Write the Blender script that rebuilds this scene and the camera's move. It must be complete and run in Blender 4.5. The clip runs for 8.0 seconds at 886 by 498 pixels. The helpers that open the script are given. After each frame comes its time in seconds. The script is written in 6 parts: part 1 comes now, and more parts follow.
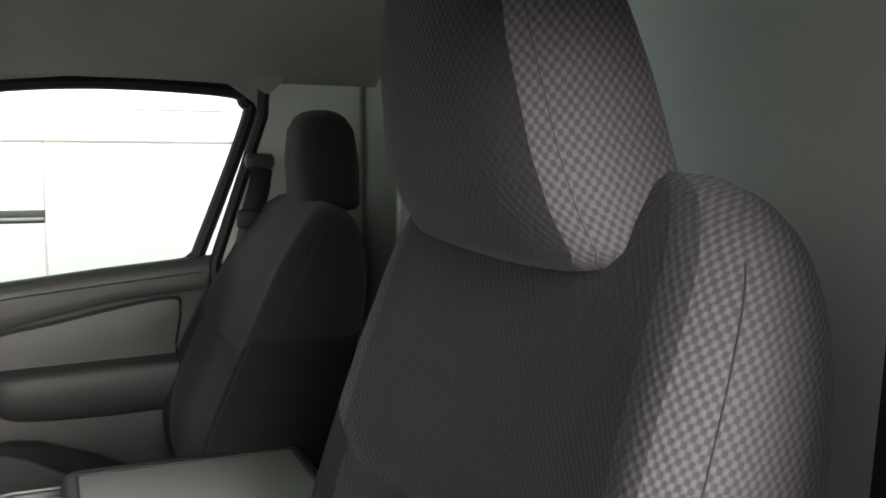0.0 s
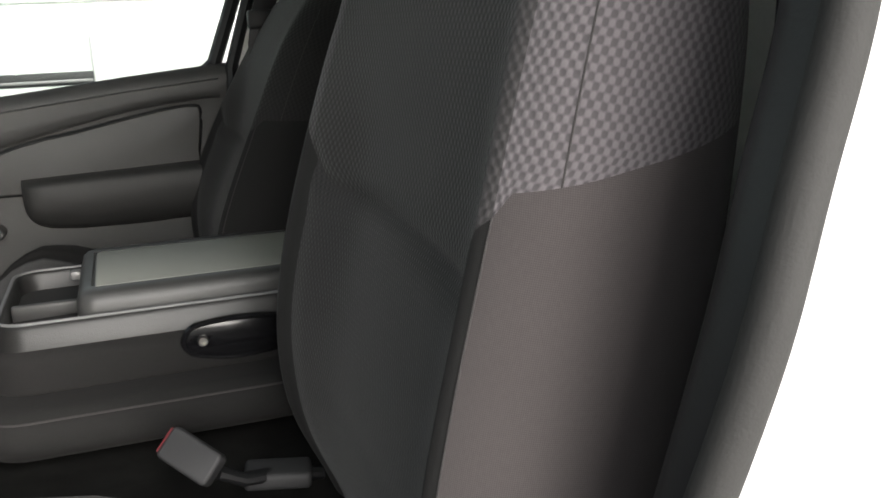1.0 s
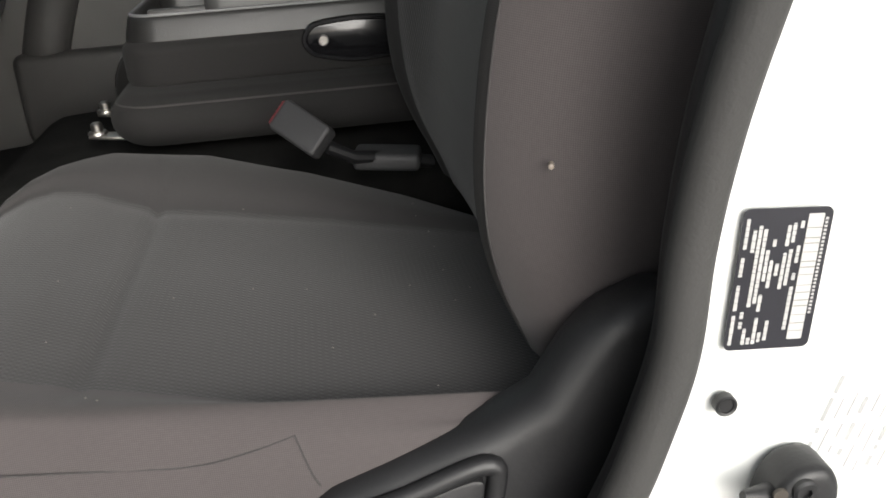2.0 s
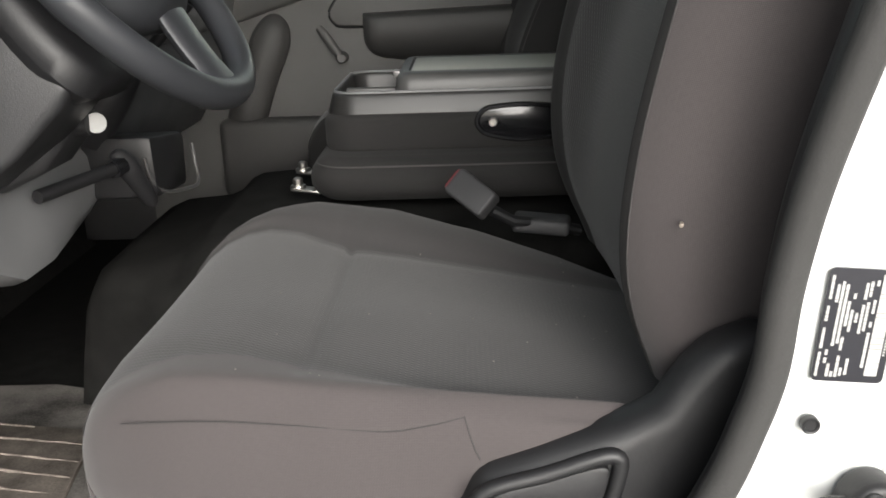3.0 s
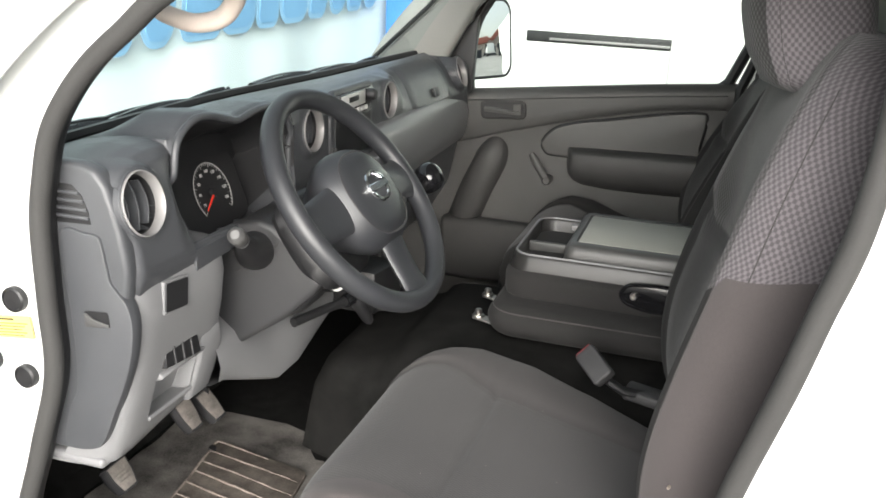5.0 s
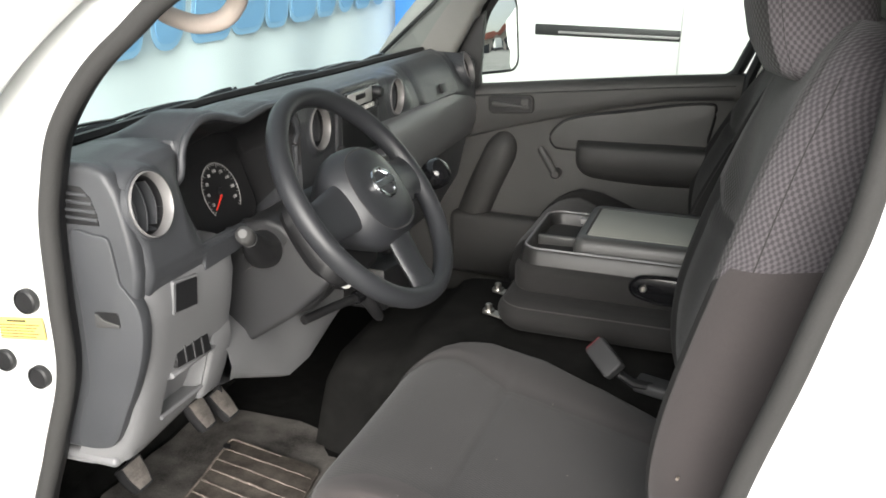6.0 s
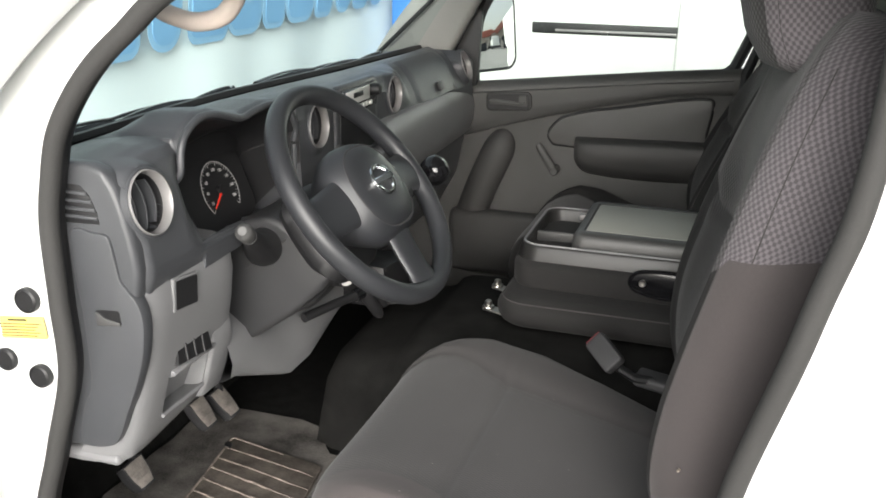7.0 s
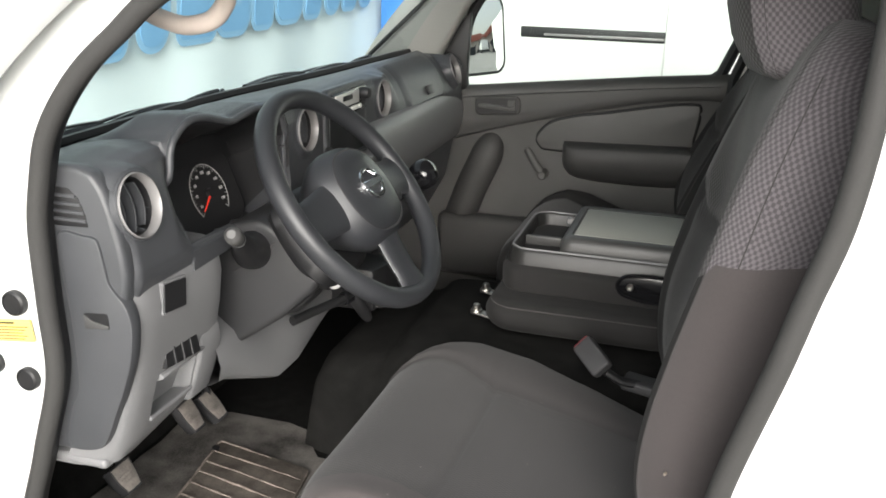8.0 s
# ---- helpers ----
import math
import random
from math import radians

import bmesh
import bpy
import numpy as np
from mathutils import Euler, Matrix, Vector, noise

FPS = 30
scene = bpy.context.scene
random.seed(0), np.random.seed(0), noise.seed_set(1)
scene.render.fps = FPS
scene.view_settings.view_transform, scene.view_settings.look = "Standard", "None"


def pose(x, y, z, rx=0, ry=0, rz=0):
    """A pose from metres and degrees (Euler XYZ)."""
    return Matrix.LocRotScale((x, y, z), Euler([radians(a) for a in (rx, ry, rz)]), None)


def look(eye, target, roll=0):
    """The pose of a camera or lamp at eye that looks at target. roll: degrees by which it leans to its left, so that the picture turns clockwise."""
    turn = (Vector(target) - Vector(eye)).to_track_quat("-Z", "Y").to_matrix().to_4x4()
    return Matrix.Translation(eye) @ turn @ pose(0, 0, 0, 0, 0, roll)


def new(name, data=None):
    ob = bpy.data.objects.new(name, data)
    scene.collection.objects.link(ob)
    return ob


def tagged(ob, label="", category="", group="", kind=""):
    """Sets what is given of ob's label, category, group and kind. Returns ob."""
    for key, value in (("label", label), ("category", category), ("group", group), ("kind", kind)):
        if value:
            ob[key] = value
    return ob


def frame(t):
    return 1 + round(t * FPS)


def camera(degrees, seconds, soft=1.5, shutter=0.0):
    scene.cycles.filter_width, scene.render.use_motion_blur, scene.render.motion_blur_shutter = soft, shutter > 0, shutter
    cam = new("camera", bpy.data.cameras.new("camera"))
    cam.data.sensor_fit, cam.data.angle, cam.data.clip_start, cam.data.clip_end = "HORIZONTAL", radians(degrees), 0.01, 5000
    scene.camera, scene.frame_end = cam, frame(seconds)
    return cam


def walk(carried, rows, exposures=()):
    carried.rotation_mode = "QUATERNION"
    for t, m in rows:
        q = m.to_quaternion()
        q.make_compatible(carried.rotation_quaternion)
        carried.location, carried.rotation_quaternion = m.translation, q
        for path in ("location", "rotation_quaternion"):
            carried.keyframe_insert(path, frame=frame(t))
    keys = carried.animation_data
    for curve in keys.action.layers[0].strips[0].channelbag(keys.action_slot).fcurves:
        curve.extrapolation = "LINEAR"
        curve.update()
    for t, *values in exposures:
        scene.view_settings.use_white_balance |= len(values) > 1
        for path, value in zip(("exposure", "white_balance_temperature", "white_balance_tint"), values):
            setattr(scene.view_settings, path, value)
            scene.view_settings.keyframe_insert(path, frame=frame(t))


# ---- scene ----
# the walk: seconds, place, turn
PATH = [
    (0.00, 0.2044, -1.0245, 1.6103, 82.711, -0.943, -23.748),
    (0.30, 0.2570, -1.0480, 1.5606, 81.065, 0.585, -25.403),
    (0.50, 0.2525, -1.0796, 1.5256, 79.866, 1.591, -25.220),
    (0.60, 0.2540, -1.0926, 1.5017, 79.555, 1.877, -24.816),
    (0.90, 0.2868, -1.0870, 1.4513, 76.879, 1.565, -20.613),
    (1.00, 0.2945, -1.0846, 1.4311, 75.710, 2.234, -19.563),
    (1.20, 0.3246, -1.0920, 1.3765, 74.468, 2.504, -16.262),
    (1.50, 0.3453, -1.0968, 1.3306, 70.663, 2.912, -13.044),
    (2.00, 0.3440, -1.1232, 1.2496, 66.465, 3.628, -8.676),
    (2.20, 0.3338, -1.1331, 1.2161, 65.900, 4.199, -6.989),
    (3.30, 0.3066, -1.3630, 1.3594, 73.532, -0.558, 4.962),
    (3.50, 0.3405, -1.4065, 1.4368, 73.004, -1.922, 8.326),
    (4.00, 0.4410, -1.5133, 1.5947, 71.468, -2.286, 15.833),
    (4.50, 0.4610, -1.5736, 1.6512, 71.514, -2.913, 17.459),
    (6.00, 0.4770, -1.5752, 1.6550, 71.138, -1.309, 18.178),
    (6.50, 0.4773, -1.5774, 1.6533, 71.153, -1.002, 18.184),
    (7.00, 0.4780, -1.5797, 1.6503, 71.137, -0.831, 17.951),
    (7.50, 0.4735, -1.5797, 1.6508, 71.102, -1.082, 17.934),
    (8.00, 0.4780, -1.5834, 1.6529, 71.340, -1.261, 17.294),
]
cam = camera(52.37, 8.0, soft=1.7)
walk(cam, [(t, pose(*r)) for t, *r in PATH],
     exposures=[(0.0, 0.97), (0.3, 1.0), (0.6, 0.96), (1.2, 0.77), (1.6, 0.71), (2.2, 0.5), (3.3, 1.0), (4.0, 1.33), (4.5, 1.33), (6.0, 0.93), (8.0, 0.87)])

# ---- light: bright hazy day ----
SUN_UP, SUN_ROUND = 18.0, 163.0
world = bpy.data.worlds.new("world")
scene.world = world
world.use_nodes = True
wn = world.node_tree.nodes
sky = wn.new("ShaderNodeTexSky")
sky.sky_type, sky.sun_disc = "NISHITA", False
sky.sun_elevation, sky.sun_rotation = radians(SUN_UP), radians(SUN_ROUND)
sky.air_density, sky.dust_density = 1.2, 3.0
pale = wn.new("ShaderNodeHueSaturation")
pale.inputs["Saturation"].default_value = 0.25
world.node_tree.links.new(sky.outputs[0], pale.inputs["Color"])
world.node_tree.links.new(pale.outputs[0], wn["Background"].inputs["Color"])
wn["Background"].inputs["Strength"].default_value = 0.15
sun = new("sun", bpy.data.lights.new("sun", "SUN"))
sun.data.energy, sun.data.angle, sun.data.color = 3.3, radians(55), (1.0, 0.98, 0.945)
a = radians(SUN_ROUND)
sun.matrix_world = look((0, 0, 8), Vector((0, 0, 8)) - Vector((math.sin(a) * math.cos(radians(SUN_UP)), math.cos(a) * math.cos(radians(SUN_UP)), math.sin(radians(SUN_UP)))))


# ---- materials ----
def nodes_of(name):
    m = bpy.data.materials.new(name)
    m.use_nodes = True
    return m, m.node_tree.nodes, m.node_tree.links, m.node_tree.nodes["Principled BSDF"]


def ramp(n, l, src, stops):
    r = n.new("ShaderNodeValToRGB")
    while len(r.color_ramp.elements) < len(stops):
        r.color_ramp.elements.new(0.5)
    for e, (p, c) in zip(r.color_ramp.elements, stops):
        e.position, e.color = p, (*c, 1)
    l.new(src, r.inputs[0])
    return r.outputs[0]


def tint(c, k):
    return tuple(min(1.0, v * k) for v in c)


def surface(name, colour, rough=0.5, metal=0.0, vary=0.15, coarse=9.0, fine=260.0, bump=0.12, spec=0.5, coat=0.0):
    """Plain stuff with wear at two scales and a fine grain."""
    m, n, l, b = nodes_of(name)
    co = n.new("ShaderNodeTexCoord").outputs["Object"]
    big, small = n.new("ShaderNodeTexNoise"), n.new("ShaderNodeTexNoise")
    big.inputs["Scale"].default_value, big.inputs["Detail"].default_value = coarse, 5
    small.inputs["Scale"].default_value, small.inputs["Detail"].default_value = fine, 2
    l.new(co, big.inputs["Vector"]), l.new(co, small.inputs["Vector"])
    mixed = n.new("ShaderNodeMath")
    mixed.operation = "MULTIPLY_ADD"
    mixed.inputs[1].default_value = 0.35
    l.new(small.outputs["Fac"], mixed.inputs[0]), l.new(big.outputs["Fac"], mixed.inputs[2])
    l.new(ramp(n, l, mixed.outputs[0], [(0.45, tint(colour, 1 - vary)), (0.9, tint(colour, 1 + vary))]), b.inputs["Base Color"])
    rr = n.new("ShaderNodeMapRange")
    rr.inputs[3].default_value, rr.inputs[4].default_value = max(0.02, rough - 0.12), min(1, rough + 0.12)
    l.new(big.outputs["Fac"], rr.inputs[0]), l.new(rr.outputs[0], b.inputs["Roughness"])
    b.inputs["Metallic"].default_value, b.inputs["Specular IOR Level"].default_value, b.inputs["Coat Weight"].default_value = metal, spec, coat
    if bump:
        bp = n.new("ShaderNodeBump")
        bp.inputs["Strength"].default_value, bp.inputs["Distance"].default_value = bump, 0.0012
        l.new(small.outputs["Fac"], bp.inputs["Height"]), l.new(bp.outputs[0], b.inputs["Normal"])
    return m


def fabric(name, dark, light, style, size, depth=0.5, sheen=0.15):
    """Woven cloth laid out in metres along the seams: style 'check', 'weave' or 'knit'."""
    m, n, l, b = nodes_of(name)
    uv = n.new("ShaderNodeTexCoord").outputs["UV"]
    sp = n.new("ShaderNodeSeparateXYZ")
    wob = n.new("ShaderNodeTexNoise")
    wob.inputs["Scale"].default_value = 25
    l.new(uv, wob.inputs["Vector"])
    off = n.new("ShaderNodeVectorMath")
    off.operation = "MULTIPLY_ADD"
    off.inputs[1].default_value = (size * 0.35,) * 3
    l.new(wob.outputs["Color"], off.inputs[0]), l.new(uv, off.inputs[2])
    l.new(off.outputs[0], sp.inputs[0])

    def op(kind, x, y=None, z=None):
        q = n.new("ShaderNodeMath")
        q.operation = kind
        for s, v in zip(q.inputs, (x, y, z)):
            if v is None:
                continue
            if isinstance(v, (int, float)):
                s.default_value = v
            else:
                l.new(v, s)
        return q.outputs[0]
    k = 2 * math.pi / size
    su, sv = op("SINE", op("MULTIPLY", sp.outputs[0], k)), op("SINE", op("MULTIPLY", sp.outputs[1], k * (0.8 if style == "check" else 1.0)))
    if style == "check":
        h = op("MULTIPLY_ADD", op("MULTIPLY", su, sv), 0.5, 0.5)
    elif style == "weave":
        h = op("MULTIPLY_ADD", op("SINE", op("MULTIPLY", op("ADD", sp.outputs[0], op("MULTIPLY", sp.outputs[1], 0.45)), k)), op("MULTIPLY_ADD", sv, 0.25, 0.2), 0.5)
    else:
        h = op("MULTIPLY_ADD", op("ADD", su, sv), 0.25, 0.5)
    grime = n.new("ShaderNodeTexNoise")
    grime.inputs["Scale"].default_value, grime.inputs["Detail"].default_value = 7, 6
    l.new(n.new("ShaderNodeTexCoord").outputs["Object"], grime.inputs["Vector"])
    fuzz = n.new("ShaderNodeTexNoise")
    fuzz.inputs["Scale"].default_value, fuzz.inputs["Detail"].default_value = 420, 3
    pull = n.new("ShaderNodeMapping")
    pull.inputs["Scale"].default_value = (1.0, 0.45, 1.0)
    l.new(uv, pull.inputs["Vector"]), l.new(pull.outputs[0], fuzz.inputs["Vector"])
    tone = op("MULTIPLY_ADD", op("SUBTRACT", grime.outputs["Fac"], 0.5), 0.5, op("MULTIPLY_ADD", op("SUBTRACT", fuzz.outputs["Fac"], 0.5), 0.5, h))
    l.new(ramp(n, l, tone, [(0.3, dark), (0.72, light)]), b.inputs["Base Color"])
    b.inputs["Roughness"].default_value, b.inputs["Specular IOR Level"].default_value = 0.92, 0.2
    b.inputs["Sheen Weight"].default_value, b.inputs["Sheen Roughness"].default_value = sheen, 0.5
    bp = n.new("ShaderNodeBump")
    bp.inputs["Strength"].default_value, bp.inputs["Distance"].default_value = depth, size * 0.18
    l.new(h, bp.inputs["Height"]), l.new(bp.outputs[0], b.inputs["Normal"])
    return m


def glass(name, colour=(0.93, 0.97, 0.95), rough=0.0):
    m, n, l, b = nodes_of(name)
    clear, gloss, mix, fr = n.new("ShaderNodeBsdfTransparent"), n.new("ShaderNodeBsdfGlossy"), n.new("ShaderNodeMixShader"), n.new("ShaderNodeFresnel")
    clear.inputs["Color"].default_value = (*colour, 1)
    gloss.inputs["Roughness"].default_value = rough
    fr.inputs["IOR"].default_value = 1.25
    l.new(fr.outputs[0], mix.inputs[0]), l.new(clear.outputs[0], mix.inputs[1]), l.new(gloss.outputs[0], mix.inputs[2])
    l.new(mix.outputs[0], n["Material Output"].inputs["Surface"])
    n.remove(b)
    return m


DARK = surface("charcoal plastic", (0.056, 0.0583, 0.063), 0.4, vary=0.1, bump=0.3, fine=900)
DARK_SMOOTH = surface("wheel rubber", (0.0235, 0.0247, 0.0275), 0.42, vary=0.12, bump=0.12, fine=900)
BLACK = surface("black plastic", (0.012, 0.012, 0.013), 0.5, vary=0.2, bump=0.15)
GLOSS_BLACK = surface("gloss black plastic", (0.008, 0.008, 0.009), 0.12, vary=0.1, bump=0)
GREY = surface("light grey plastic", (0.17, 0.17, 0.174), 0.43, vary=0.07, bump=0.2, fine=700)
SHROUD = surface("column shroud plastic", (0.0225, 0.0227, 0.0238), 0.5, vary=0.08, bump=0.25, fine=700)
MIDGREY = surface("mid grey plastic", (0.036, 0.036, 0.0375), 0.58, vary=0.08, bump=0.2, fine=700)
DOORGREY = surface("door trim plastic", (0.06, 0.0595, 0.0575), 0.5, vary=0.1, bump=0.25, fine=600)
DOORDARK = surface("door armrest vinyl", (0.036, 0.0355, 0.0345), 0.6, vary=0.15, bump=0.25, fine=500)
SHELL = surface("table shell plastic", (0.022, 0.0217, 0.0212), 0.4, vary=0.08, bump=0.25, fine=600)
CONSOLE = surface("console plastic", (0.062, 0.0615, 0.0605), 0.4, vary=0.08, bump=0.2, fine=600)
LIDMAT = surface("lid insert", (0.31, 0.312, 0.275), 0.5, vary=0.06, bump=0.3, fine=900)
SILVER = surface("silver painted plastic", (0.26, 0.252, 0.25), 0.4, metal=0.25, vary=0.06, bump=0.05)
PALE = surface("pale radio fascia", (0.55, 0.55, 0.53), 0.4, vary=0.06, bump=0)
CHROME = surface("chrome", (0.85, 0.86, 0.88), 0.12, metal=1.0, vary=0.03, bump=0)
STEEL = surface("zinc steel", (0.42, 0.405, 0.38), 0.35, metal=1.0, vary=0.15, bump=0.1)
WHITE = surface("white body paint", (0.63, 0.643, 0.63), 0.3, vary=0.02, coarse=3, bump=0, coat=0.6)
SEALING = surface("door seal rubber", (0.034, 0.0334, 0.0323), 0.8, vary=0.12, bump=0.3, fine=400)
RUBBER = surface("rubber seal", (0.026, 0.026, 0.028), 0.7, vary=0.15, bump=0.2, fine=400)
PARTITION = surface("painted partition sheet", (0.8, 0.82, 0.77), 0.45, vary=0.05, coarse=4, bump=0.08)
HEAD = surface("headliner", (0.42, 0.41, 0.38), 0.95, vary=0.08, bump=0.3, fine=500)
PILLARTRIM = surface("pillar trim", (0.22, 0.215, 0.2), 0.7, vary=0.05, bump=0.15)
GRIP = surface("beige grip", (0.62, 0.54, 0.48), 0.55, vary=0.05, bump=0.1)
CARPET = surface("black carpet", (0.012, 0.0118, 0.0112), 0.98, vary=0.35, coarse=30, fine=900, bump=0.8, spec=0.1)
MATGREY = surface("dusty floor mat", (0.12, 0.112, 0.104), 0.9, vary=0.7, coarse=14, fine=400, bump=0.4, spec=0.2)
MATRIB = surface("muddy mat ribs", (0.13, 0.113, 0.098), 0.9, vary=0.45, coarse=22, fine=300, bump=0.5, spec=0.2)
RIBTOP = surface("dried mud on ribs", (0.18, 0.15, 0.13), 0.9, vary=0.6, coarse=35, bump=0.4)
DUSTY = surface("dusty white paint", (0.66, 0.68, 0.65), 0.35, vary=0.05, coarse=1.5, bump=0, coat=0.3)
PEDAL = surface("worn pedal rubber", (0.21, 0.19, 0.172), 0.8, vary=0.35, coarse=40, bump=0.4)
TRIM = surface("grey pillar trim", (0.06, 0.06, 0.058), 0.6, vary=0.1, bump=0.25, fine=600)
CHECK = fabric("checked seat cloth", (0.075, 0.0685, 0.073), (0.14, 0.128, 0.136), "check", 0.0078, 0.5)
RIB = fabric("woven seat cloth", (0.037, 0.0355, 0.036), (0.06, 0.0575, 0.058), "weave", 0.0048, 0.4)
INSERT = fabric("dark woven seat cloth", (0.021, 0.0206, 0.021), (0.036, 0.0354, 0.036), "weave", 0.005, 0.5)
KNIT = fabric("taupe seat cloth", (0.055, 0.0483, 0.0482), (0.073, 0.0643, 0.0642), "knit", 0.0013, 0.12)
CUSHION = fabric("plain cushion cloth", (0.034, 0.0325, 0.0325), (0.046, 0.0442, 0.0442), "knit", 0.0014, 0.15, 0.1)
# also used for the passenger seat's sides, whose shade is put into the colour
PLAIN = fabric("plain dark and shaded cloth", (0.016, 0.0155, 0.0154), (0.0225, 0.0218, 0.0215), "knit", 0.0014, 0.12, 0.03)
# darker copies of the checked cloth: half shade and full shade put into colour
HALF_SHADE_CHECK = fabric("half-shaded checked cloth", (0.04, 0.0375, 0.0385), (0.07, 0.065, 0.067), "check", 0.0078, 0.5)
SHADED_CHECK = fabric("shaded checked cloth", (0.0235, 0.0228, 0.0225), (0.0325, 0.0314, 0.031), "check", 0.0078, 0.5)
SEAM = surface("seam thread", (0.042, 0.039, 0.039), 0.9, bump=0)
REDBTN = surface("red release button", (0.13, 0.018, 0.022), 0.4, bump=0)
NEEDLE = surface("red needle", (0.8, 0.05, 0.03), 0.4, bump=0)
PRINT = surface("white print", (0.4, 0.4, 0.39), 0.5, bump=0, vary=0.02)
LABEL = surface("dark label", (0.014, 0.014, 0.019), 0.4, bump=0)
YELLOW = surface("yellow label", (0.8, 0.62, 0.16), 0.45, bump=0, vary=0.03)
INK = surface("dark ink", (0.05, 0.05, 0.02), 0.6, bump=0)
GLASS = glass("window glass")
WINDSCREEN = glass("windscreen glass", (0.86, 0.95, 0.94))
MIRROR, _n, _l, _b = nodes_of("mirror glass")
_b.inputs["Base Color"].default_value, _b.inputs["Metallic"].default_value, _b.inputs["Roughness"].default_value = (0.9, 0.91, 0.9, 1), 1.0, 0.0
BANNER = surface("banner cloth", (0.75, 0.84, 0.84), 0.8, vary=0.08, coarse=1.2, bump=0.05)
BLUE_A = surface("banner light blue", (0.25, 0.455, 0.64), 0.8, vary=0.06, coarse=2, bump=0)
BLUE_C = surface("banner mid blue", (0.18, 0.385, 0.6), 0.8, vary=0.08, coarse=2, bump=0)
BLUE_B = surface("post blue", (0.05, 0.2, 0.55), 0.6, vary=0.1, coarse=3, bump=0.05)
CONCRETE = surface("concrete", (0.3, 0.295, 0.28), 0.9, vary=0.15, coarse=0.8, fine=60, bump=0.4)
GAP = surface("panel gap seal", (0.45, 0.45, 0.44), 0.8, bump=0)
BRICKRED = surface("red roof sheet", (0.35, 0.12, 0.09), 0.7, vary=0.1, coarse=1, bump=0)
SHEDWALL = surface("shed wall", (0.5, 0.46, 0.42), 0.8, vary=0.1, coarse=1, bump=0)
DARKDOOR = surface("dark doorway", (0.04, 0.045, 0.055), 0.7, bump=0)
TARP = surface("grey tarpaulin", (0.2, 0.22, 0.22), 0.8, vary=0.3, coarse=6, bump=0.3)


# ---- mesh tools ----
def lerp(table, s):
    """Piecewise linear value at s of ((s, value), ...)."""
    return float(np.interp(s, [q[0] for q in table], [q[1] for q in table]))


def smooth(me, angle=38):
    me.polygons.foreach_set("use_smooth", [True] * len(me.polygons))
    me.set_sharp_from_angle(angle=radians(angle))


def finish(bm, sharp=38):
    bmesh.ops.recalc_face_normals(bm, faces=bm.faces)
    me = bpy.data.meshes.new("mesh")
    bm.to_mesh(me)
    bm.free()
    smooth(me, sharp)
    return me


def thing(name, base, label, category, group="", kind=""):
    ob = new(name)
    ob.empty_display_size = 0.05
    ob.location = base
    return tagged(ob, label, category, group, kind)


def part(name, me, material, parent=None, label=""):
    """Links a mesh, built in world places, as one part under a thing or a part."""
    if isinstance(me, bmesh.types.BMesh):
        me = finish(me)
    me.materials.append(material)
    ob = new(name, me)
    if parent is not None:
        ob.parent = parent
        top = parent if parent.parent is None else parent.parent
        ob.matrix_parent_inverse = (Matrix.Translation(top.location)).inverted() if top.type == "EMPTY" else Matrix()
        if parent.parent is not None:
            ob.matrix_parent_inverse = Matrix()
    if label:
        ob["label"] = label
    return ob


def sheet(rows, mask=None, flip=False, along=None, flow=False):
    """A skin over a grid of points, with UVs in metres. mask(i, j) picks the faces; flow shades it as one with the rest of the grid."""
    P = np.array([[tuple(p) for p in r] for r in rows], dtype=float)
    a, b = P.shape[:2]
    me = bpy.data.meshes.new("mesh")
    faces = [(i * b + j, i * b + j + 1, (i + 1) * b + j + 1, (i + 1) * b + j) for i in range(a - 1) for j in range(b - 1) if mask is None or mask(i, j)]
    if flip:
        faces = [f[::-1] for f in faces]
    du = np.zeros((a, b))
    step = np.linalg.norm(np.diff(P, axis=1), axis=2)
    if along is not None:
        step = np.sqrt(np.maximum(step ** 2 - np.diff(np.array(along, dtype=float), axis=1) ** 2, 0))
    du[:, 1:] = np.cumsum(step, axis=1)
    du -= du[:, b // 2][:, None]
    dv = np.zeros((a, b))
    dv[1:] = np.cumsum(np.linalg.norm(np.diff(P, axis=0), axis=2), axis=0)
    dv = np.repeat(dv.mean(axis=1, keepdims=True), b, axis=1) if along is None else np.array(along, dtype=float)
    used = sorted({k for f in faces for k in f})
    ren = {k: i for i, k in enumerate(used)}
    me.from_pydata([tuple(P.reshape(-1, 3)[k]) for k in used], [], [tuple(ren[k] for k in f) for f in faces])
    lay = me.uv_layers.new(name="UVMap")
    fl = [k for f in faces for k in f]
    lay.data.foreach_set("uv", np.stack([du.ravel()[fl], dv.ravel()[fl]], 1).astype(np.float32).ravel())
    smooth(me, 50)
    if flow:
        ring = np.allclose(P[:, 0], P[:, -1])
        Q = np.concatenate([P[:, -2:-1], P, P[:, 1:2]], 1) if ring else P
        across = np.gradient(Q, axis=1)
        across = across[:, 1:-1] if ring else across
        N = np.cross(np.gradient(P, axis=0), across)
        length = np.linalg.norm(N, axis=2, keepdims=True)
        N = np.where(length > 1e-9, N / np.maximum(length, 1e-9), (0.0, 0.0, 1.0))
        f = me.polygons[len(me.polygons) // 2]
        if f.normal.dot(Vector(N.reshape(-1, 3)[used[f.vertices[0]]])) < 0:
            N = -N
        me.normals_split_custom_set_from_vertices([tuple(N.reshape(-1, 3)[k]) for k in used])
    return me


